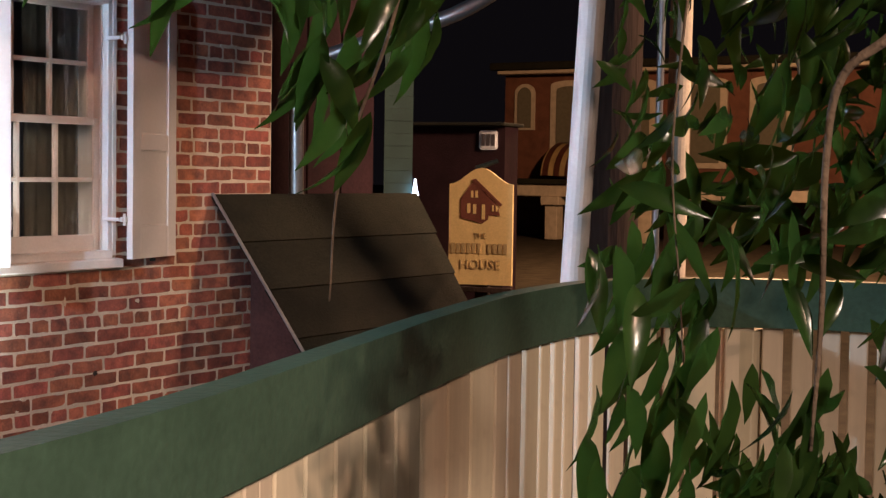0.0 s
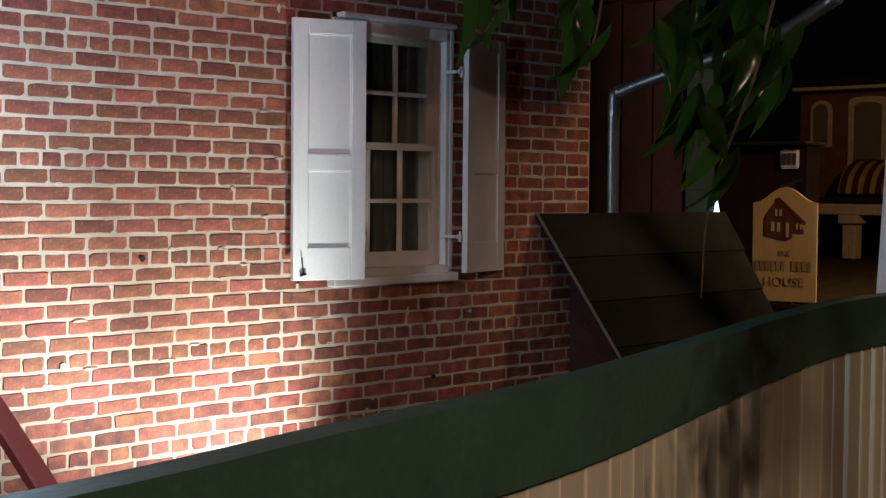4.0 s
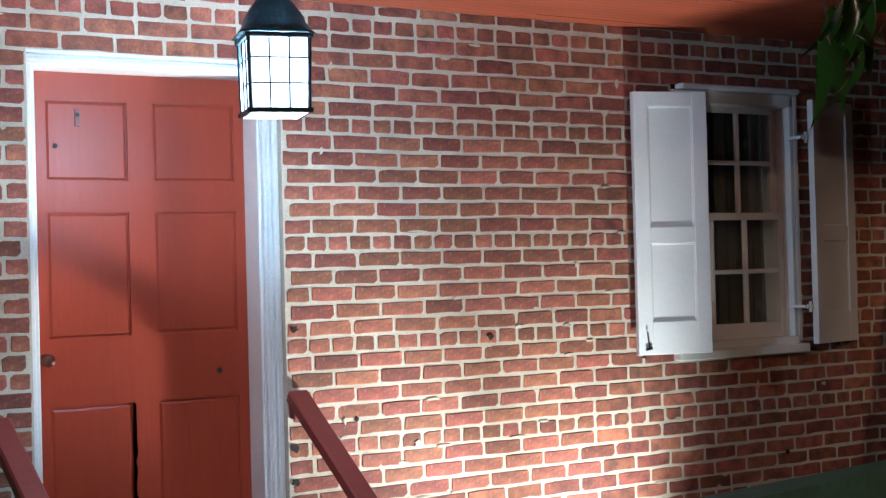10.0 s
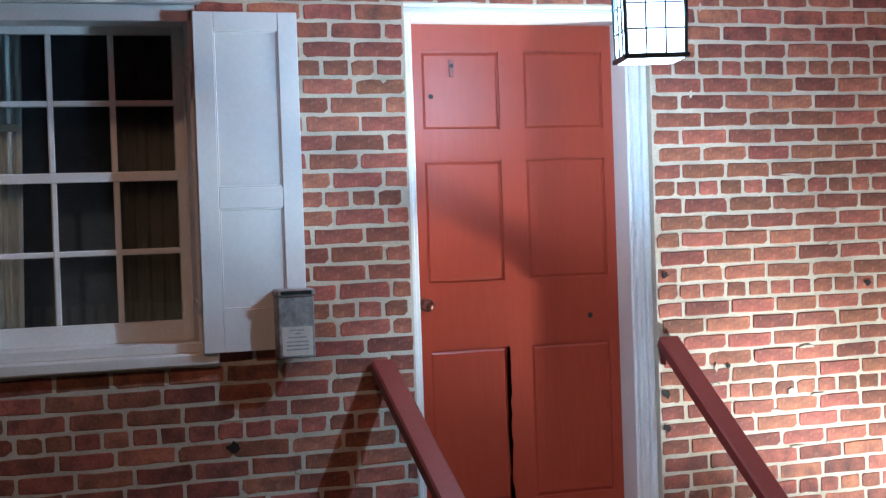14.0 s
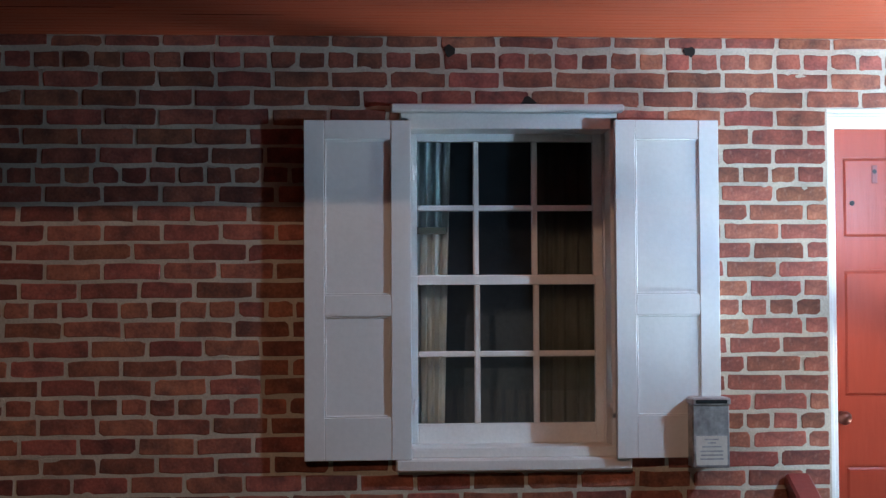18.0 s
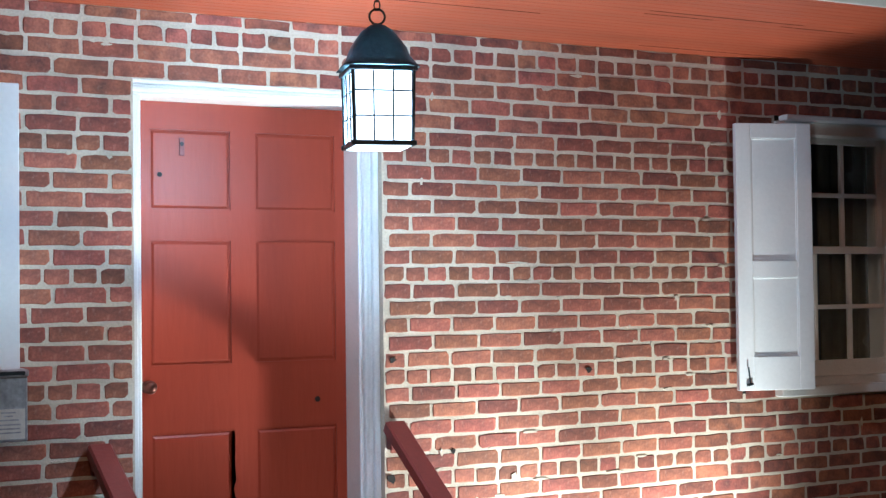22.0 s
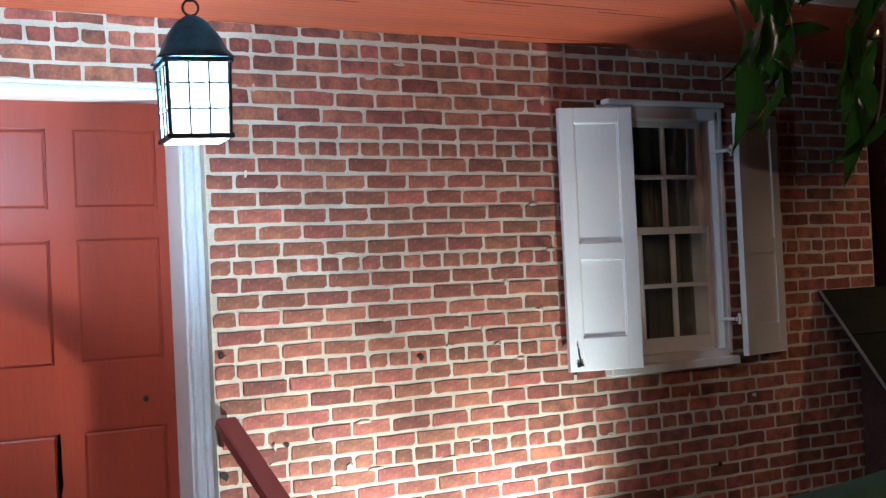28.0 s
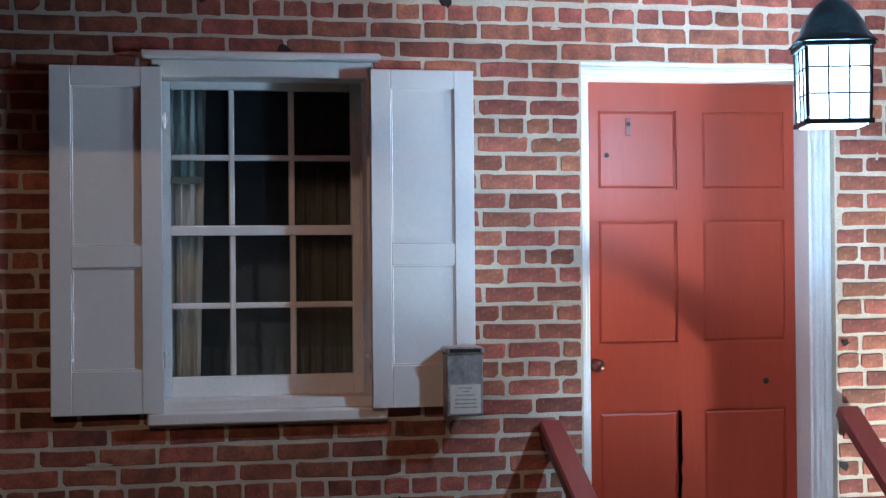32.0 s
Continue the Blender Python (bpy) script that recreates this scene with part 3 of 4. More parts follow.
prof = [(-0.046, 0.10), (-0.046, -0.045), (-0.085, -0.052), (-0.12, -0.02), (-0.135, 0.04), (-0.135, 0.085), (-0.125, 0.085), (-0.11, -0.005), (-0.085, -0.04), (-0.056, -0.035), (-0.056, 0.10)]
ends = [[bm.verts.new((x, SOFFIT_Y + y, WALL_TOP + z)) for y, z in prof] for x in (WALL_L, 5.45)]
for k in range(len(prof)):
    bm.faces.new((ends[0][k - 1], ends[0][k], ends[1][k], ends[1][k - 1]))
for e in ends:
    bm.faces.new(e)
part("trough", bm, M["white"], gutter)

# ---- lantern ----


def lantern():
    c = LANTERN
    top = thing("hanging_lantern", "black iron lantern, brightly lit, hanging on a chain from the eave", "lantern", at=(c.x, c.y, c.z - 0.2))
    turn = Matrix.Translation((c.x, c.y, 0)) @ Matrix.Rotation(radians(-14.7), 4, "Z")
    h = 0.101
    z0, z1 = c.z - 0.122, c.z + 0.122

    def add(name, bm, mat, parent=top, label="", smooth=False):
        bmesh.ops.transform(bm, matrix=turn, verts=bm.verts)
        return part(name, bm, mat, parent, label, smooth)

    for sx in (-1, 1):
        for sy in (-1, 1):
            bm = bmesh.new()
            a, b = (sx * h * 0.95, sy * h * 0.95, z0), (sx * h, sy * h, z1)
            rod(a, b, 0.007, bm=bm, sides=6)
            add("corner_post", bm, M["iron"])
    for z, s in ((z0, 0.95), (z1, 1.0)):
        for k in range(4):
            bm = box(-h * s - 0.012, h * s + 0.012, -h * s - 0.010, -h * s + 0.006, z - 0.008, z + 0.008, 0.002)
            bmesh.ops.transform(bm, matrix=Matrix.Rotation(radians(90 * k), 4, "Z"), verts=bm.verts)
            add("frame_bar", bm, M["iron"])
    for k in range(4):
        r = Matrix.Rotation(radians(90 * k), 4, "Z")
        for u in (-0.33, 0.33):
            bm = rod((u * h * 0.95, -h * 0.955, z0), (u * h, -h * 1.0, z1), 0.0034, sides=5)
            bmesh.ops.transform(bm, matrix=r, verts=bm.verts)
            add("glazing_bar", bm, M["iron"])
        for f in (0.36, 0.70):
            s = 0.95 + 0.05 * f
            bm = rod((-h * s, -h * s, z0 + (z1 - z0) * f), (h * s, -h * s, z0 + (z1 - z0) * f), 0.0034, sides=5)
            bmesh.ops.transform(bm, matrix=r, verts=bm.verts)
            add("glazing_bar", bm, M["iron"])
        pane = bmesh.new()
        g = h * 0.93
        box(-g * 0.98, g * 0.98, -g, -g + 0.003, z0 + 0.008, z1 - 0.008, 0, pane)
        bmesh.ops.transform(pane, matrix=r, verts=pane.verts)
        add("lantern_pane", pane, M["lit_glass"], label="glowing white lantern glass").visible_shadow = False
    hood = bmesh.new()
    prof = [(1.26, 0.0), (1.16, 0.011), (0.95, 0.041), (0.86, 0.068), (0.76, 0.095), (0.52, 0.127), (0.25, 0.147), (0.06, 0.153)]
    rings = []
    for s, z in prof:
        ring = []
        for k in range(16):
            a = 2 * math.pi * (k + 0.5) / 16
            m = max(abs(math.cos(a)), abs(math.sin(a)))
            sq = 1 / m if s > 0.8 else 1 / (m * 0.5 + 0.5)
            ring.append(hood.verts.new((h * s * math.cos(a) * sq, h * s * math.sin(a) * sq, z1 + 0.008 + z)))
        rings.append(ring)
    for a, b in zip(rings, rings[1:]):
        for k in range(16):
            hood.faces.new((a[k], a[(k + 1) % 16], b[(k + 1) % 16], b[k]))
    hood.faces.new(rings[-1])
    bmesh.ops.solidify(hood, geom=hood.faces, thickness=0.003)
    add("hood", hood, M["iron"], label="domed dark iron hood", smooth=True)
    add("base_pane", box(-h * 0.90, h * 0.90, -h * 0.90, h * 0.90, z0 - 0.010, z0 - 0.006), M["lit_glass"], label="glowing white bottom glass").visible_shadow = False
    bulb = add("bulb", lathe([(0.012, 0.075), (0.022, 0.05), (0.034, 0.01), (0.03, -0.02), (0.012, -0.04)], 14, at=(0, 0, c.z)), M["bulb"], label="glowing white bulb", smooth=True)
    bulb.visible_shadow = False
    ring = tube([(0.026 * math.cos(a), 0, z1 + 0.185 + 0.026 * math.sin(a)) for a in [2 * math.pi * k / 16 for k in range(17)]], 0.004, 6)
    add("ring", ring, M["iron"])
    z = z1 + 0.209
    k = 0
    while z < WALL_TOP - 0.01:
        bm = tube([(0.010 * math.cos(a), 0, z + 0.014 + 0.018 * math.sin(a)) for a in [2 * math.pi * q / 10 for q in range(11)]], 0.0025, 5)
        bmesh.ops.transform(bm, matrix=Matrix.Rotation(radians(90 * k), 4, "Z"), verts=bm.verts)
        add("chain_link", bm, M["iron"])
        z += 0.028
        k += 1
    return top


lantern()


def floodlight():
    f = thing("floodlight", "black garden floodlight on the ground by the wall, unseen, with an added flap", "floodlight", at=(FLOOD.x, FLOOD.y, 0))
    x, y, z = FLOOD
    part("spike", rod((x - 0.05, y - 0.06, -0.10), (x - 0.05, y - 0.06, z - 0.148), 0.012), M["iron"], f)
    part("base_plate", box(x - 0.16, x + 0.06, y - 0.20, y + 0.14, z - 0.16, z - 0.148, 0.002), M["iron"], f)
    part("back_plate", box(x - 0.16, x + 0.06, y - 0.215, y - 0.201, z - 0.16, z + 0.16, 0.004), M["iron"], f)
    # Unseen plate, added to end the wash of light at a plumb line.
    part("side_flap", box(x + 0.044, x + 0.052, y - 0.200, y + 0.062, z - 0.147, z + 0.42, 0.002), M["iron"], f, "upright black metal flap, unseen, added to cut the beam")


floodlight()

# ---- leaflet box on the wall ----


def leaflet_box():
    x, z = -0.622, 1.445
    b = thing("leaflet_box", "grey metal leaflet box with a white notice, fixed to the wall", "box", at=(x, -0.05, z))
    bm = box(x, x + 0.135, -0.155, -0.075, z, z + 0.225, 0.004)
    part("body", bm, M["box"], b)
    bm = box(x - 0.004, x + 0.139, -0.165, -0.07, z + 0.226, z + 0.252, 0.006)
    lid = part("lid", bm, M["box"], b, "hinged lid with a dark slot")
    part("slot", box(x + 0.010, x + 0.125, -0.1666, -0.1640, z + 0.232, z + 0.246, 0.001), M["iron"], lid)
    part("mounting", box(x + 0.122, x + 0.134, -0.08, 0.01, z + 0.05, z + 0.2), M["iron"], b)
    note = part("notice", box(x + 0.012, x + 0.125, -0.1575, -0.1552, z + 0.01, z + 0.115), M["paper"], b, "white printed notice")
    for i, (w, dz) in enumerate(((0.05, 0.10), (0.03, 0.088), (0.07, 0.074), (0.085, 0.058), (0.08, 0.044), (0.085, 0.03))):
        part("text_line", box(x + 0.068 - w / 2, x + 0.068 + w / 2, -0.1582, -0.1574, z + dz, z + dz + 0.005), M["box"], note)


leaflet_box()

# ---- cellar hatch ----
HL, HR, RIDGE = 4.56, 6.42, 1.78


def cellar_hatch():
    h = thing("cellar_hatch", "sloping board roof of the cellar hatch over maroon cheek boards", "cellar hatch", at=(5.4, -0.6, 0))
    steps = 6
    slope = Vector((0, -0.62, -0.78))
    for i in range(steps):
        a = Vector((0, -0.01, RIDGE)) + slope * (0.30 * i)
        b = a + slope * 0.315
        n = Vector((0, -slope.z, slope.y)).normalized()
        lift = 0.012
        bm = bmesh.new()
        vs = []
        for x in (HL, HR):
            for p, o in ((a, 0.0), (b, lift), (b, lift - 0.022), (a, -0.022)):
                q = p + Vector((0, -0.78, 0.62)) * o
                vs.append(bm.verts.new((x if x == HL else HR - 0.30 * (RIDGE - q.z), q.y, q.z)))
        for q in ((0, 1, 2, 3), (7, 6, 5, 4), (0, 4, 5, 1), (1, 5, 6, 2), (2, 6, 7, 3), (3, 7, 4, 0)):
            bm.faces.new([vs[k] for k in q])
        part("roof_board", bm, M["roof"], h)
    for x0 in (HL + 0.30, HR - 0.60):
        bm = bmesh.new()
        prof = [(-0.01, 0.0), (-0.01, RIDGE - 0.06), (-1.12, 0.36), (-1.12, 0.0)]
        vs = [bm.verts.new((x0 + dx, y, z)) for dx in (0, 0.025) for y, z in prof]
        for q in ((3, 2, 1, 0), (4, 5, 6, 7), (0, 1, 5, 4), (1, 2, 6, 5), (2, 3, 7, 6), (3, 0, 4, 7)):
            bm.faces.new([vs[k] for k in q])
        part("cheek", bm, M["maroon"], h)
    bm = bmesh.new()
    a, b = Vector((HL - 0.006, -0.012, RIDGE + 0.004)), Vector((HL - 0.006, -0.012, RIDGE + 0.004)) + slope * 1.82
    rod(a, b, 0.009, bm=bm, sides=6)
    part("drip_edge", bm, M["metal"], h, "thin pale metal edge strip")


cellar_hatch()

# ---- downpipe ----
PIPE_X = 5.31
pipe = thing("downpipe", "round grey metal downpipe at the house corner", "downpipe", at=(PIPE_X, 0.05, 0))
part("pipe", tube(smooth_line([(PIPE_X, 0.05, 0.1), (PIPE_X, 0.05, 1.5), (PIPE_X, 0.05, 2.42), (PIPE_X + 0.02, 0.01, 2.50), (PIPE_X + 0.12, -0.28, 2.61), (5.63, -0.8, 2.78), (5.55, -1.3, 2.98)], 6), 0.042, 12), M["metal"], pipe, smooth=True)
for z in (0.9, 1.75, 2.36):
    part("collar", rod((PIPE_X, 0.05, z), (PIPE_X, 0.05, z + 0.03), 0.048, sides=14), M["metal"], pipe)

# ---- the rest of the house, closing the place behind the front wall ----
for name, spans in (("wall_east", (WALL_R - 0.28, WALL_R - 0.001, 0.301, 6.0)), ("wall_west", (WALL_L + 0.001, WALL_L + 0.28, 0.301, 6.0)), ("wall_north", (WALL_L + 0.001, WALL_R - 0.001, 6.001, 6.28))):
    x0, x1, y0, y1 = spans
    tagged(part(name, box(x0, x1, y0, y1, -0.1, 3.32), M["far_brick"]), "plain brick wall closing the house", "wall", kind="structure")
bm = bmesh.new()
rings = [[bm.verts.new((x, y, z)) for y, z in ((SOFFIT_Y - 0.02, 3.16), (0.3, 3.42), (3.1, 5.2), (6.5, 3.3), (6.5, 3.2), (3.1, 5.08), (0.3, 3.33), (SOFFIT_Y - 0.02, 3.152))] for x in (WALL_L - 0.1, 5.4)]
for k in range(8):
    bm.faces.new((rings[0][k - 1], rings[0][k], rings[1][k], rings[1][k - 1]))
bm.faces.new(rings[0])
bm.faces.new(rings[1][::-1])
part("main_roof", bm, M["roof"], roof, "dark shingled main roof")

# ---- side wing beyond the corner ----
tagged(part("wall_wing", box(5.06, 6.44, 0.35, 0.6, 0, 3.6), M["wing"]), "maroon boarded wall of the side wing, its unlit dark put into the colour", "wall", kind="structure")
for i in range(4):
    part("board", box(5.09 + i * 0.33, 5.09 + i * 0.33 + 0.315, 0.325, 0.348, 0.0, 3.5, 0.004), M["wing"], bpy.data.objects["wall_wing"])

# ---- fence ----
FENCE_Z = 1.60
LINE = smooth_line([(-2.6, -4.35, FENCE_Z), (-0.84, -4.05, FENCE_Z), (-0.3, -3.93, FENCE_Z), (0.35, -3.80, FENCE_Z), (1.1, -3.56, FENCE_Z), (1.65, -3.38, FENCE_Z), (2.3, -3.21, FENCE_Z), (2.9, -3.2, FENCE_Z), (3.25, -3.55, FENCE_Z), (3.4, -4.2, FENCE_Z), (3.5, -5.2, FENCE_Z)], 8)


def fence():
    f = thing("picket_fence", "curved fence of cream slats under a broad green cap rail", "fence", at=(0.4, -3.8, 0))
    part("cap_rail", sweep(LINE, 0.06, 0.15), M["cap"], f, "dark green painted cap rail")
    part("lower_rail", sweep([p - Vector((0, 0, 1.15)) for p in LINE], 0.035, 0.09), M["cap"], f)
    for q in (4, 30, 64, 80):
        p = LINE[q]
        part("fence_post", box(p.x - 0.055, p.x + 0.055, p.y + 0.035, p.y + 0.145, -0.1, FENCE_Z - 0.16, 0.004), M["slat"], f)
    total, marks = 0.0, []
    for a, b in zip(LINE, LINE[1:]):
        marks.append((total, a, b))
        total += (b - a).length
    pitch, w = 0.0555, 0.0548
    slat = None
    rng = random.Random(4)
    i = 0
    s, k = 0.04, 1.0
    while s < total - 0.05:
        a0, a, b = [m for m in marks if m[0] <= s][-1]
        d = (b - a).normalized()
        p = a + d * (s - a0)
        if slat is None:
            slat = part("slat", box(-w / 2, w / 2, -0.009, 0.009, -1.57, -0.10, 0.003), M["slat"], f)
            ob = slat
        else:
            ob = slat.copy()
            scene.collection.objects.link(ob)
        ob.matrix_basis = Matrix.Translation(p + Vector((d.y, -d.x, 0)) * (0.004 * (i % 2) - 0.004) + Vector((0, 0, rng.uniform(-0.004, 0.004)))) @ Matrix.Rotation(math.atan2(d.y, d.x), 4, "Z") @ Matrix.Diagonal((k, 1, 1, 1))
        wide = s > 4.85 or s < 2.05
        old, k = k, (1.0 if s < 3.2 else min(1.75, 1 + (s - 3.2) * 1.1)) * rng.uniform(0.9, 1.1) if s < 4.85 else rng.choice((1.0, 1.15, 1.6))
        s += pitch * (old + k) / 2 + (0.026 if wide else rng.choice((0, 0, 0, 0.001, 0.007)))
        i += 1


fence()

# ---- street side: sign, poles, far houses ----


def far_point(bearing, d, z=0.0):
    """A place at a bearing (degrees from north towards east) and distance from the yard's corner."""
    return Vector((-1.47 + d * math.sin(radians(bearing)), -5.41 + d * math.cos(radians(bearing)), z))


def facing(bearing, d, z=0.0, turn=0.0):
    """The pose of a thing there that turns its front (its -y) to the yard."""
    return Matrix.Translation(far_point(bearing, d, z)) @ Matrix.Rotation(radians(-bearing + turn), 4, "Z")


def at_pose(bm, m):
    bmesh.ops.transform(bm, matrix=m, verts=bm.verts)
    return bm


def hanging_sign():
    m = facing(58.0, 12.0, 1.02, -14)
    s = thing("house_sign", "cream arched wooden sign with a brown house drawn on it", "sign", at=tuple(m.translation))
    bm = bmesh.new()
    w, h = 0.26, 0.80
    prof = [(-w, 0), (w, 0), (w, h)]
    for k in range(1, 12):
        u = k / 12
        prof.append((w - 2 * w * u, h + 0.13 * (0.5 - 0.5 * math.cos(2 * math.pi * u))))
    prof.append((-w, h))
    front = [bm.verts.new((x, -0.02, z)) for x, z in prof]
    back = [bm.verts.new((x, 0.02, z)) for x, z in prof]
    bm.faces.new(front)
    bm.faces.new(back[::-1])
    for i in range(len(prof)):
        bm.faces.new((front[i - 1], front[i], back[i], back[i - 1]))
    board = part("board", at_pose(bm, m), M["sign"], s)

    def flat(name, pts, mat, lift):
        b2 = bmesh.new()
        if name != "name_bar":
            pts = [(x * 1.2 - 0.008, (z - 0.46) * 1.08 + 0.49) for x, z in pts]
        fr = [b2.verts.new((x, -0.021 - lift, z)) for x, z in pts]
        bk = [b2.verts.new((x, -0.0205, z)) for x, z in pts]
        b2.faces.new(fr)
        b2.faces.new(bk[::-1])
        for i in range(len(pts)):
            b2.faces.new((fr[i - 1], fr[i], bk[i], bk[i - 1]))
        return part(name, at_pose(b2, m), mat, board)

    flat("house_gable", [(-0.13, 0.50), (-0.13, 0.64), (-0.04, 0.78), (0.06, 0.66), (0.06, 0.49), (0.02, 0.46)], M["sign_brown"], 0.003)
    flat("house_wing", [(0.06, 0.52), (0.06, 0.66), (0.12, 0.60), (0.14, 0.52)], M["sign_brown"], 0.003)
    flat("house_roof", [(-0.055, 0.78), (-0.03, 0.79), (0.155, 0.60), (0.14, 0.585)], M["sign_brown"], 0.005)
    for x, z, ww, hh in ((-0.085, 0.535, 0.022, 0.07), (-0.045, 0.53, 0.022, 0.07), (-0.06, 0.65, 0.016, 0.05), (-0.03, 0.65, 0.016, 0.05), (0.015, 0.49, 0.022, 0.11), (0.085, 0.55, 0.012, 0.045), (0.11, 0.55, 0.012, 0.04)):
        flat("house_window", [(x, z), (x + ww, z), (x + ww, z + hh), (x, z + hh)], M["sign"], 0.006)
    # the name's letters as plain bars
    for x in range(6):
        flat("name_bar", [(-0.238 + x * 0.043, 0.25), (-0.208 + x * 0.043, 0.25), (-0.208 + x * 0.043, 0.33), (-0.238 + x * 0.043, 0.33)], M["sign_gold"], 0.003)
    for x in range(4):
        flat("name_bar", [(0.062 + x * 0.043, 0.25), (0.092 + x * 0.043, 0.25), (0.092 + x * 0.043, 0.33), (0.062 + x * 0.043, 0.33)], M["sign_gold"], 0.003)
    for text, z, size in (("THE", 0.37, 0.06), ("HOUSE", 0.125, 0.105)):
        curve = bpy.data.curves.new("sign_word", "FONT")
        curve.body, curve.size, curve.align_x, curve.extrude = text, size, "CENTER", 0.002
        curve.materials.append(M["sign_gold"])
        word = new("sign_word", curve)
        word.parent = board
        word.matrix_basis = m @ Matrix.Translation((0, -0.022, z)) @ Matrix.Rotation(radians(90), 4, "X")
    part("hanger", at_pose(box(-w, w, -0.03, 0.03, -0.06, -0.02, 0.004), m), M["timber"], s)
    part("bracket_arm", at_pose(rod((-0.05, 0.0, 0.93), (0.12, 0.05, 0.99), 0.018), m), M["iron"], s)
    part("sign_post", at_pose(box(-0.05, 0.05, 0.03, 0.13, -1.04, 0.9), m), M["timber"], s)


hanging_sign()


def pole(name, label, bearing, d, r, z0, z1, mat, lean=0.0, category="post"):
    a = far_point(bearing, d, z0)
    side = Vector((math.cos(radians(bearing)), -math.sin(radians(bearing)), 0))
    b = a + side * lean + Vector((0, 0, z1 - z0))
    p = part(name, rod(a, b, r, r * 0.94, sides=20), mat, smooth=False)
    return tagged(p, label, category)


pole("white_post", "smooth round white post behind the fence", 60.8, 5.6, 0.047, 0.0, 4.2, M["post"], 0.20)
pole("utility_pole", "dark creosoted timber utility pole", 62.7, 8.5, 0.165, 0.0, 7.5, M["timber"], 0.06, "utility pole")
pole("conduit", "pale metal conduit beside the utility pole", 64.45, 8.2, 0.02, 0.0, 7.0, M["metal"], 0.05, "conduit")
pole("porch_post", "brown timber post behind the leaves", 65.2, 8.8, 0.065, 0.0, 7.0, M["stone"], 0.04)


def near_building():
    m = facing(57.6, 15.5, 0, -24)
    b = thing("dark_building", "maroon boarded building, its unlit dark put into the colour, with a white number plate", "building", at=tuple(m.translation))
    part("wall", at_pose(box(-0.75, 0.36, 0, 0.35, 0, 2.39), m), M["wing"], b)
    part("roof", at_pose(box(-0.8, 0.39, -0.1, 0.45, 2.391, 2.43, 0.01), m), M["roof"], b)
    plate = part("number_plate", at_pose(box(0.08, 0.285, -0.03, -0.004, 2.15, 2.35, 0.02), m), M["post"], b, "white plate with dark numerals")
    for i in range(3):
        part("numeral_bar", at_pose(box(0.107 + i * 0.055, 0.147 + i * 0.055, -0.036, -0.0305, 2.19, 2.31), m), M["ink"], plate)
    g = thing("side_house", "narrow green clapboard house side with a lit lamp", "house", at=tuple(facing(54.85, 14.5).translation))
    m = facing(54.85, 14.5, 0, 0)
    for i in range(26):
        part("clapboard", at_pose(box(-0.16, 0.115, -0.02 + 0.008 * (i % 2), 0.06, 0.12 * i, 0.12 * i + 0.118), m), M["clapboard"], g)
    bm = lathe([(0.012, 0.0), (0.034, 0.02), (0.036, 0.10), (0.022, 0.15), (0.008, 0.26)], 10, at=(0.145, -0.06, 1.58))
    part("porch_lamp", at_pose(bm, m), M["far_glow"], g, "small glowing white lamp")


near_building()


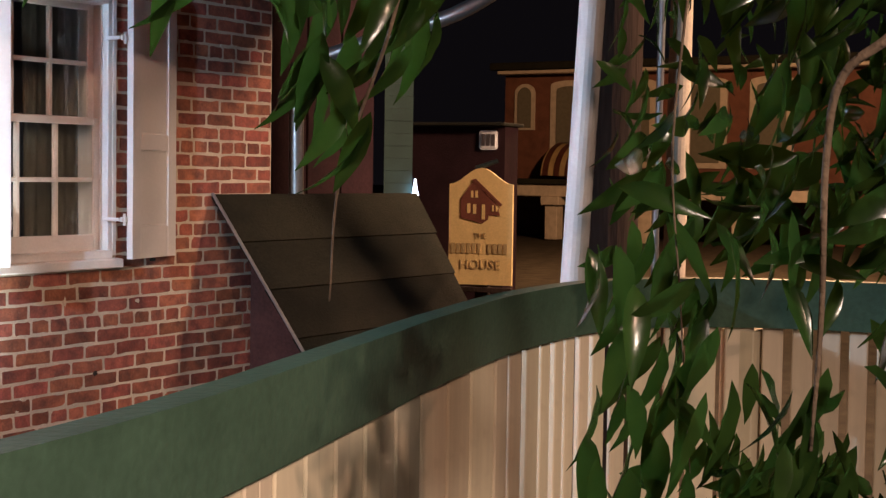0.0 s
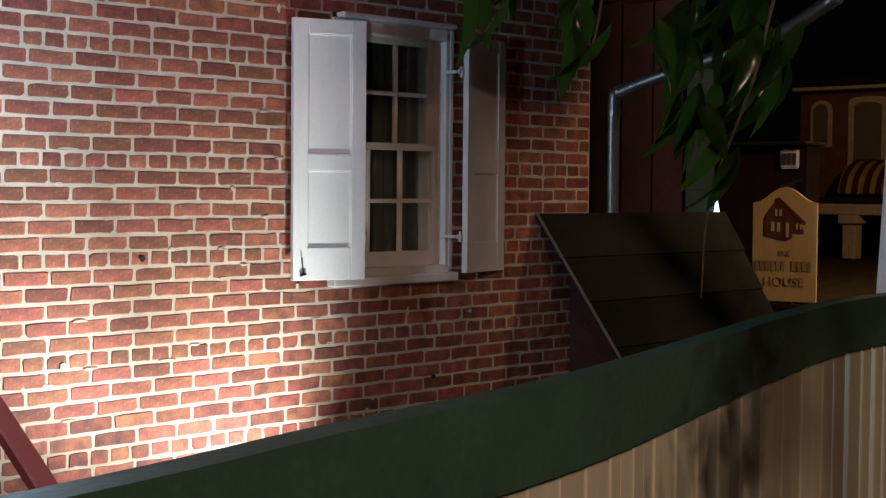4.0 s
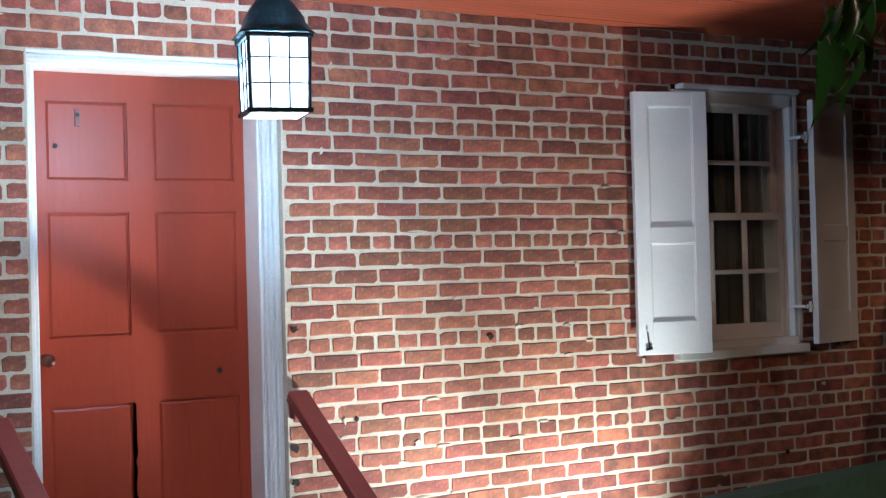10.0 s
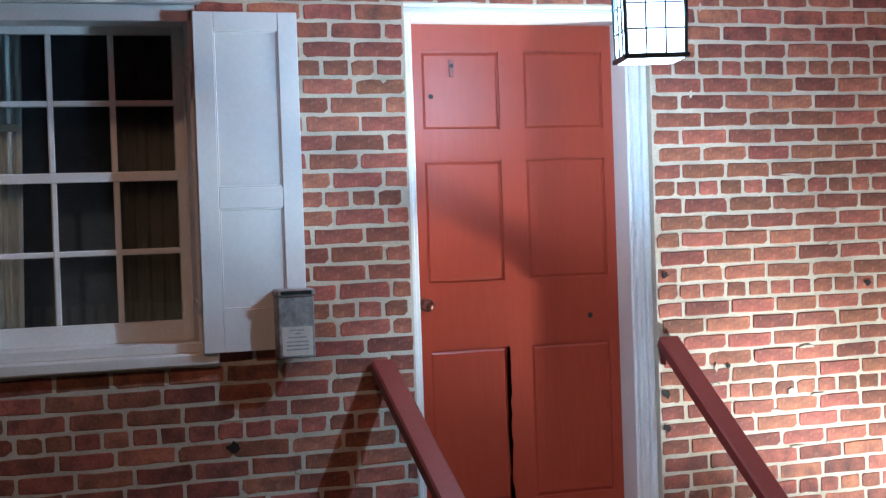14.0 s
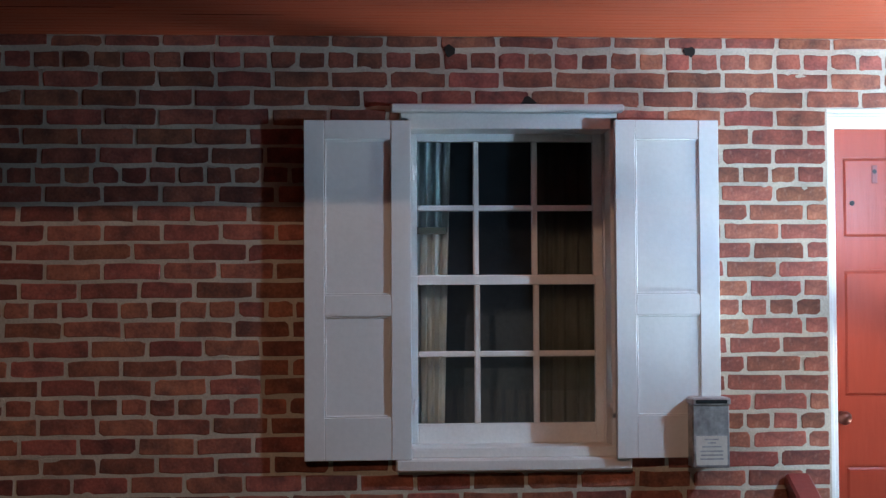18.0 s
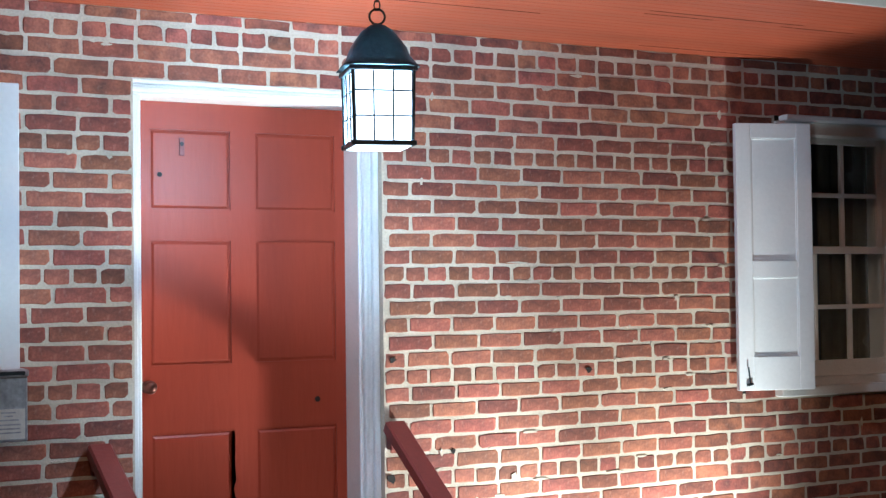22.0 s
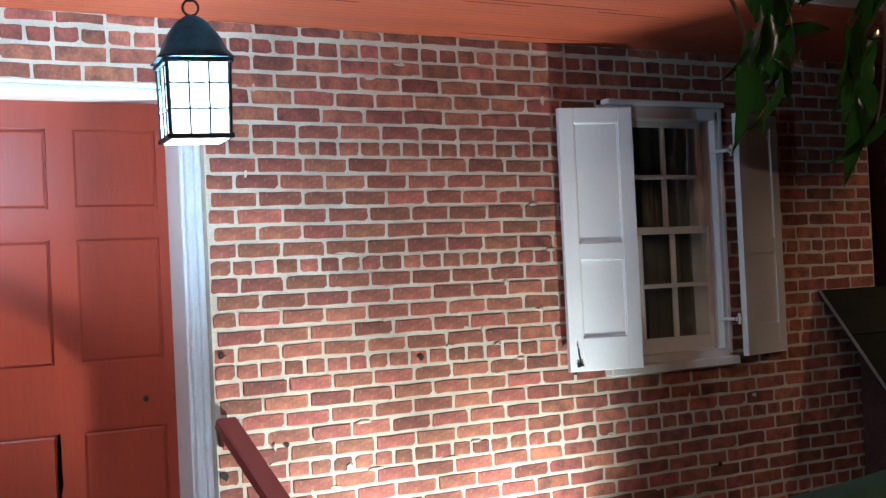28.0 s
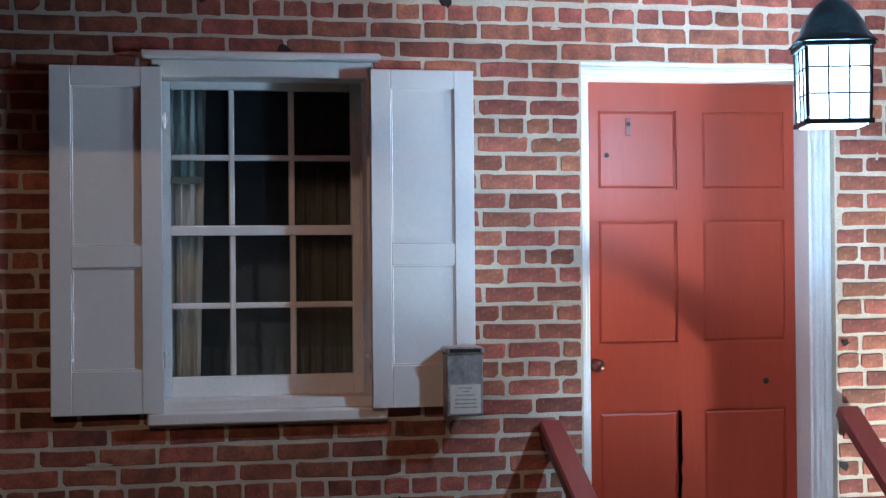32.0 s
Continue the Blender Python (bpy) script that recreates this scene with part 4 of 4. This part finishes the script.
def far_house():
    d = 45.0
    m = facing(62.5, d, 0, -26)
    h = thing("far_house", "two-storey brick house with arched windows, porch and striped awning", "house", at=tuple(m.translation))
    part("wall", at_pose(box(-3.4, 12, 0.0, 8, 0, 5.0), m), M["far_brick"], h)
    part("roof", at_pose(box(-3.6, 12.6, -0.7, 8.4, 5.12, 5.35, 0.03), m), M["roof"], h)
    part("cornice", at_pose(box(-3.4, 12.4, -0.55, 0.0, 5.0, 5.118, 0.02), m), M["stone"], h)
    for x, hw, z0, z1, rise in ((-2.66, 0.24, 3.35, 4.35, 0.26), (-1.08, 0.44, 2.3, 4.5, 0.12), (1.2, 0.42, 2.3, 4.5, 0.12), (3.4, 0.44, 2.3, 4.5, 0.12), (5.4, 0.44, 2.3, 4.5, 0.12)):
        arch = [(-hw, z0), (hw, z0), (hw, z1)] + [(hw * math.cos(a), z1 + rise * math.sin(a)) for a in [math.pi * k / 10 for k in range(1, 10)]] + [(-hw, z1)]
        win = None
        for name, grow, y, mat in (("window_frame", 1.5, -0.06, M["stone"]), ("pane", 1.0, -0.09, M["curtain"])):
            bm = bmesh.new()
            mz = (z0 + z1) / 2
            pts = [(px * grow, (pz - mz) * (grow * 0.3 + 0.7) + mz) for px, pz in arch]
            fr = [bm.verts.new((x + px, y, pz)) for px, pz in pts]
            bk = [bm.verts.new((x + px, 0.02, pz)) for px, pz in pts]
            bm.faces.new(fr)
            bm.faces.new(bk[::-1])
            for i in range(len(pts)):
                bm.faces.new((fr[i - 1], fr[i], bk[i], bk[i - 1]))
            win = part(name, at_pose(bm, m), mat, win or h)
    part("porch_beam", at_pose(box(-2.9, 8, -3.0, -2.6, 1.25, 1.6, 0.02), m), M["stone"], h)
    part("porch_roof", at_pose(box(-2.95, 8.1, -3.1, 0.0, 1.601, 1.75, 0.02), m), M["roof"], h)
    for x in (-0.1, 2.85, 5.6):
        part("porch_column", at_pose(box(x - 0.20, x + 0.20, -3.0, -2.6, 0, 1.0, 0.02), m), M["stone"], h)
        part("column_cap", at_pose(box(x - 0.30, x + 0.30, -3.1, -2.5, 1.001, 1.249, 0.02), m), M["stone"], h)
    aw = bmesh.new()

    def shell(bm, x0, x1, grow, thick):
        rings = []
        for k in range(9):
            a = math.pi / 2 * k / 8
            rings.append([bm.verts.new((x, -0.05 - (1.3 + grow) * math.sin(a), 1.85 + (1.0 + grow) * math.cos(a))) for x in (x0, x1)])
        for a, b in zip(rings, rings[1:]):
            bm.faces.new((a[0], a[1], b[1], b[0]))
        bmesh.ops.solidify(bm, geom=bm.faces, thickness=thick)
        return bm

    awning = part("awning", at_pose(shell(aw, -1.35, 1.3, 0, 0.03), m), M["sign"], h, "cream awning with brown stripes")
    for i in range(7):
        part("stripe", at_pose(shell(bmesh.new(), -1.28 + i * 0.38, -1.08 + i * 0.38, 0.04, 0.02), m), M["sign_brown"], awning)


far_house()

# ---- tree with hanging leaves over the fence ----


def leaf_shape(seed, length=0.125, width=0.044):
    rng = random.Random(seed)
    me = bpy.data.meshes.new("leaf")
    bm = bmesh.new()
    n = 7
    droop, fold, twist = rng.uniform(0.1, 0.5), rng.uniform(0.15, 0.45), rng.uniform(-0.5, 0.5)
    rows = []
    for i in range(n + 1):
        u = i / n
        w = width / 2 * (math.sin(math.pi * min(1, u * 0.9 + 0.05)) ** 1.05) * (1 - 0.55 * u) * 1.7 if 0 < i < n else 0.0006
        c = Vector((length * u, 0, -droop * length * u * u))
        tw = twist * u
        row = []
        for sgn in (-1, 0, 1):
            o = Vector((0, sgn * w, abs(sgn) * w * fold + 0.002 * math.sin(u * 17 + seed) * abs(sgn)))
            o.rotate(Euler((tw, 0, 0)))
            row.append(bm.verts.new(c + o))
        rows.append(row)
    for a, b in zip(rows, rows[1:]):
        for j in range(2):
            f = bm.faces.new((a[j], a[j + 1], b[j + 1], b[j]))
            f.smooth = True
    bm.to_mesh(me)
    bm.free()
    me.materials.append(M["leaf"])
    return me


BROAD = [leaf_shape(k + 30, random.Random(k).uniform(0.15, 0.19), random.Random(k + 70).uniform(0.034, 0.045)) for k in range(8)]
LEAVES = [leaf_shape(k, random.Random(k).uniform(0.135, 0.19), random.Random(k + 50).uniform(0.030, 0.042)) for k in range(10)]


def air(bearing, rise, d):
    """A place by its bearing and rise (degrees) and distance from the yard's corner at eye height."""
    p = far_point(bearing, d)
    p.z = 1.88 + d * math.tan(radians(rise))
    return p


def leafy_tree():
    rng = random.Random(21)
    base = far_point(80, 2.3)
    tree = thing("tree", "leafy tree with long drooping glossy leaves over the fence", "tree", at=(base.x, base.y, 0))
    top = air(77, 24, 2.3)
    part("trunk", tube(smooth_line([base, base + Vector((0.03, 0.02, 0.9)), base + Vector((-0.02, 0.05, 1.9)), top], 5), [0.075 - 0.0025 * k for k in range(16)], 10), M["bark"], tree, smooth=True)
    limbs = [
        [top, air(66, 17, 2.5), air(58, 13, 2.7), air(50, 12.5, 2.8), air(44, 12, 2.9)],
        [top, air(71.6, 12, 2.15), air(70.9, 7.4, 2.1), air(70.7, 5.3, 2.1), air(69.2, 3.9, 2.1), air(68.8, 1.5, 2.1), air(68.8, -3.0, 2.1), air(68.6, -7.0, 2.1)],
        [top, air(71, 15, 2.2), air(66, 11, 2.2), air(64.5, 3, 2.2), air(64.8, -3, 2.2), air(65.2, -8, 2.2)],
        [base + Vector((0, 0.0, 1.3)), air(74, -9, 2.0), air(69, -10.0, 2.0), air(66.5, -9.5, 2.05)],
        [air(58, 13, 2.7), air(56.5, 9, 2.7), air(55.5, 5, 2.7), air(54, 0.5, 2.75), air(53.7, -3.5, 2.75)],
        [air(70.8, 5.4, 2.1), air(72.0, 4.2, 2.1), air(74.0, 3.0, 2.1)],
        [air(50, 12.5, 2.8), air(49.6, 8, 2.8), air(49.2, 6, 2.8)],
        [air(44, 12, 2.9), air(44.6, 10.4, 2.9), air(44.8, 8.8, 2.9)],
    ]
    for pts in limbs:
        line = smooth_line(pts, 6)
        thin = pts[0].z < 99 and len(pts) in (3, 5) and pts is not limbs[0]
        r0 = 0.005 if thin else (0.008 if pts is limbs[0] else 0.0085 if pts is limbs[1] else 0.0028)
        part("limb", tube(line, [r0 * (1 - 0.75 * k / len(line)) for k in range(len(line))], 7), M["bark"], tree, smooth=True)
    zones = [
        # bearing from and to, rise from and to, distance, leaves, share that hangs straight down
        (52.2, 56.0, 3.4, 8.5, 2.75, 36, 0.9),
        (53.0, 54.6, 1.2, 4.0, 2.75, 8, 0.95),
        (56.0, 57.2, 4.2, 6.5, 2.8, 5, 0.9),
        (48.4, 50.3, 6.2, 9.5, 2.8, 10, 0.9),
        (44.2, 46.2, 7.8, 9.6, 2.9, 8, 0.7),
        (44.6, 52.0, 8.6, 13.5, 2.95, 36, 0.7),
        (52.0, 66.0, 9.0, 15.0, 2.7, 50, 0.75),
        # Unseen upper crown, added to shade the wall's right end from the lamps.
        (50.0, 76.0, 20.0, 44.0, 3.2, 190, 0.6),
        (67.4, 73.5, -1.5, 11.0, 2.35, 150, 0.7),
        (65.4, 67.3, 4.5, 9.0, 2.3, 8, 0.95),
        (62.5, 67.5, -2.2, 2.8, 2.3, 34, 0.6),
        (66.5, 73.5, -3.5, 2.5, 2.2, 45, 0.6),
        (62.2, 65.6, -12.5, -2.6, 2.2, 56, 0.9),
        (65.6, 69.5, -13.5, -6.0, 2.2, 60, 0.8),
        (66.6, 73.5, -14.0, -7.6, 2.15, 110, 0.75),
        (66.4, 73.5, -7.5, -4.5, 2.1, 8, 0.7),
        (62.8, 74.5, -1.0, 14.0, 4.3, 230, 0.6),
        (66.5, 74.5, -13.5, -8.0, 2.4, 40, 0.5),
    ]
    spots = []
    for b0, b1, e0, e1, d, count, hang in zones:
        for _ in range(count):
            p = air(rng.uniform(b0, b1), rng.uniform(e0, e1), max(d - 0.1, d + rng.gauss(0.03, 0.14)))
            if rng.random() < hang:
                way = Vector((rng.gauss(-0.1, 0.42), rng.gauss(0, 0.35), -1))
            else:
                way = Vector((rng.gauss(-0.6, 0.6), rng.gauss(-0.1, 0.7), rng.gauss(-0.25, 0.35)))
            spots.append((p, way.normalized()))
    joined_v, joined_f = [], []
    for i, (p, way) in enumerate(spots):
        side = Vector((math.cos(rng.uniform(-2.7, -1.0)), -1, rng.uniform(-0.2, 0.5)))
        side = (side - way * side.dot(way)).normalized()
        q = Matrix((way, side.cross(way), side)).transposed().to_4x4()
        m = Matrix.Translation(p - way * 0.06) @ q @ Matrix.Scale(rng.uniform(0.62, 0.95) * (0.72 if (p - far_point(60, 0, 1.88)).length < 2.5 else 1.0), 4)
        near = (p - far_point(60, 0, 1.88)).length < 2.5
        me = BROAD[i % len(BROAD)] if near else LEAVES[i % len(LEAVES)]
        if i % 5 < 2 and i < 700:
            ob = new("leaf", me)
            ob.parent = tree
            ob.matrix_parent_inverse = Matrix.Translation(-tree.location)
            ob.matrix_basis = m
        else:
            n = len(joined_v)
            joined_v += [m @ v.co for v in me.vertices]
            joined_f += [[n + k for k in f.vertices] for f in me.polygons]
    me = bpy.data.meshes.new("foliage")
    me.from_pydata(joined_v, [], joined_f)
    me.polygons.foreach_set("use_smooth", [True] * len(me.polygons))
    me.materials.append(M["leaf"])
    crown = new("foliage", me)
    crown.parent = tree
    crown.matrix_parent_inverse = Matrix.Translation(-tree.location)
    tagged(crown, kind="stuff")


leafy_tree()

# ---- bricks, course by course ----
# old anchor holes and mortar smears
def wall_mark(name, x, z, r, mat, seed, y=-0.0042):
    rng = random.Random(seed)
    bm = bmesh.new()
    ring = [(r * rng.uniform(0.55, 1.4) * math.cos(2 * math.pi * k / 11), r * rng.uniform(0.5, 1.15) * math.sin(2 * math.pi * k / 11)) for k in range(11)]
    fr = [bm.verts.new((x + a, y, z + b)) for a, b in ring]
    bk = [bm.verts.new((x + a * 1.1, 0.004, z + b * 1.1)) for a, b in ring]
    bm.faces.new(fr)
    for k in range(11):
        bm.faces.new((fr[k - 1], fr[k], bk[k], bk[k - 1]))
    part(name, bm, mat, wall)


for k, (x, z, r) in enumerate(((1.97, 1.6, 0.020), (1.29, 1.285, 0.015), (1.012, 1.673, 0.020), (-0.773, 1.116, 0.026), (-1.481, 2.978, 0.027), (-0.583, 2.977, 0.022), (-1.191, 2.785, 0.028), (3.759, 0.93, 0.020), (1.0, 1.19, 0.032), (1.0, 1.05, 0.026), (2.84, 1.46, 0.012))):
    wall_mark("anchor_hole", x, z, r * (0.7 if x > 0.9 else 0.9), M["dark"], k)
for k, (x, z, r) in enumerate(((2.455, 1.905, 0.024), (4.034, 1.258, 0.022), (1.58, 1.16, 0.030), (-0.15, 2.47, 0.020))):
    wall_mark("mortar_smear", x, z, r * 0.6, M["mortar"], k + 40, -0.0038)

def mortar_blotches():
    """Old mortar smeared over brick faces and thickened joints."""
    rng = random.Random(77)
    verts, faces = [], []
    for _ in range(230):
        x, k = rng.uniform(-3.6, 4.7), rng.randrange(-14, 20)
        z = K0 + (k + 0.5) * PITCH + rng.gauss(0, 0.006)
        if any(a - 0.02 < x < b + 0.02 and c - 0.02 < z < d + 0.02 for a, b, c, d in OPENINGS):
            continue
        w, h = rng.uniform(0.008, 0.05), rng.uniform(0.004, 0.0085)
        if rng.random() < 0.06:
            w, h = rng.uniform(0.006, 0.012), rng.uniform(0.014, 0.026)
        n = len(verts)
        for j in range(9):
            a = 2 * math.pi * j / 9
            verts.append((x + w * math.cos(a) * rng.uniform(0.6, 1.2), -0.0032, z + h * math.sin(a) * rng.uniform(0.5, 1.3)))
        for j in range(9):
            vx, vy, vz = verts[n + j]
            verts.append((x + (vx - x) * 1.15, 0.004, z + (vz - z) * 1.15))
        faces.append([n + j for j in range(9)])
        faces += [[n + j, n + (j + 1) % 9, n + 9 + (j + 1) % 9, n + 9 + j] for j in range(9)]
    me = bpy.data.meshes.new("mortar_smears")
    me.from_pydata(verts, [], faces)
    me.materials.append(M["mortar"])
    ob = new("mortar_smears", me)
    ob.parent = wall
    tagged(ob, kind="stuff")


mortar_blotches()

HEADERS = {19, 13, 6, 0, -6, -12, -18}
HEADERS_WEST = {19, 13, 6, 1, -5, -11, -17}


def brick_mesh(length, seed, height=0.0565):
    """One worn hand-made brick; its face lies in y = 0 and looks to -y."""
    rng = random.Random(seed)
    bm = bmesh.new()
    hx, hz = length / 2, height / 2
    outline = []
    for sx, sz in ((-1, -1), (1, -1), (1, 1), (-1, 1)):
        cut = rng.uniform(0.002, 0.007) if rng.random() < 0.85 else rng.uniform(0.007, 0.016)
        cut = min(cut, hz * 0.6)
        a = (sx * hx, sz * (hz - cut * rng.uniform(0.6, 1.2)))
        b = (sx * (hx - cut * rng.uniform(0.6, 1.4)), sz * hz)
        outline += [b, a] if sx * sz < 0 else [a, b]
        if sx * sz > 0:
            for u in (0.38, -0.36):
                outline.append((-sx * -1 * hx * u * rng.uniform(0.8, 1.2), sz * hz))
    sag = rng.uniform(-0.0016, 0.0016)
    outline = [(x + rng.uniform(-0.0024, 0.0024), z + rng.uniform(-0.0024, 0.0024) + sag * math.cos(3.0 * x / max(hx, 0.02))) for x, z in outline]

    def ring(shrink, y):
        return [bm.verts.new((x - math.copysign(min(shrink, abs(x)), x), y + rng.uniform(-0.0006, 0.0006), z - math.copysign(shrink, z))) for x, z in outline]

    back, edge, face = ring(-0.001, 0.012), ring(0.0, 0.0014), ring(0.0032, rng.uniform(-0.0010, 0.0006))
    n = len(outline)
    for a, b in ((back, edge), (edge, face)):
        for i in range(n):
            bm.faces.new((a[i], a[(i + 1) % n], b[(i + 1) % n], b[i]))
    bm.faces.new(face)
    return bm


def lay_bricks():
    rng = random.Random(11)
    places = []
    for k in range(-23, 21):
        z = K0 + k * PITCH
        if z > WALL_TOP - 0.005 or z < GROUND:
            continue
        hgt = min(0.0565, 2 * (WALL_TOP - 0.001 - z)) if z + 0.03 > WALL_TOP else 0.0565
        spans = [(WALL_L, WALL_R)]
        for x0, x1, z0, z1 in OPENINGS:
            if z0 - 0.03 < z < z1 + 0.02:
                spans = [s for a, b in spans for s in (((a, x0), (x1, b)) if a < x0 and b > x1 else ((a, b),))]
        for a, b in spans:
            west = b < -1.5
            header = k in (HEADERS_WEST if west else HEADERS)
            unit = 0.1045 if header else 0.2075
            shift = 0.25 if k % 2 else 0.75
            x = math.floor(a / unit) * unit + (shift * unit if not header else 0.3 * unit) - unit
            while x < b:
                u = unit * rng.uniform(0.95, 1.05)
                x0, x1 = max(x, a), min(x + u, b)
                if x1 - x0 > 0.035:
                    places.append(((x0 + x1) / 2, z, x1 - x0 - 0.0145, hgt))
                x += u
    return places


def build_bricks():
    rng = random.Random(5)
    places = lay_bricks()
    # the stretch round the door and the two windows' near sides
    near = [p for p in places if -0.52 < p[0] < 2.62 and 0.9 < p[1] < 2.6]
    near = sorted(near, key=lambda p: abs(p[0] - 1.2) + abs(p[1] - 1.8))[:300]
    chosen = set(near)
    shapes = {}
    for p in near:
        key = (round(p[2] / 0.012), rng.randrange(4))
        if key not in shapes:
            me = bpy.data.meshes.new("brick")
            bm = brick_mesh(key[0] * 0.012, key[0] * 7 + key[1])
            bmesh.ops.recalc_face_normals(bm, faces=bm.faces)
            bm.to_mesh(me)
            bm.free()
            me.materials.append(M["brick"])
            shapes[key] = me
        ob = new("brick", shapes[key])
        ob.parent = wall
        ob.matrix_basis = Matrix.Translation((p[0], rng.uniform(-0.0018, 0.0), p[1] + rng.uniform(-0.0018, 0.0018))) @ Matrix.Rotation(rng.uniform(-0.013, 0.013), 4, "Y") @ Matrix.Diagonal((p[2] / (key[0] * 0.012), 1, 1, 1))
    verts, faces = [], []
    for i, p in enumerate(places):
        if p in chosen:
            continue
        bm = brick_mesh(p[2], i, p[3])
        m = Matrix.Translation((p[0], rng.uniform(-0.0018, 0.0), p[1] + rng.uniform(-0.0018, 0.0018))) @ Matrix.Rotation(rng.uniform(-0.013, 0.013), 4, "Y")
        bm.verts.index_update()
        base = len(verts)
        verts += [m @ v.co for v in bm.verts]
        faces += [[base + v.index for v in f.verts] for f in bm.faces]
        bm.free()
    me = bpy.data.meshes.new("bricks")
    me.from_pydata(verts, [], faces)
    me.materials.append(M["brick_joined"])
    ob = new("bricks", me)
    ob.parent = wall
    tagged(ob, kind="stuff")


build_bricks()
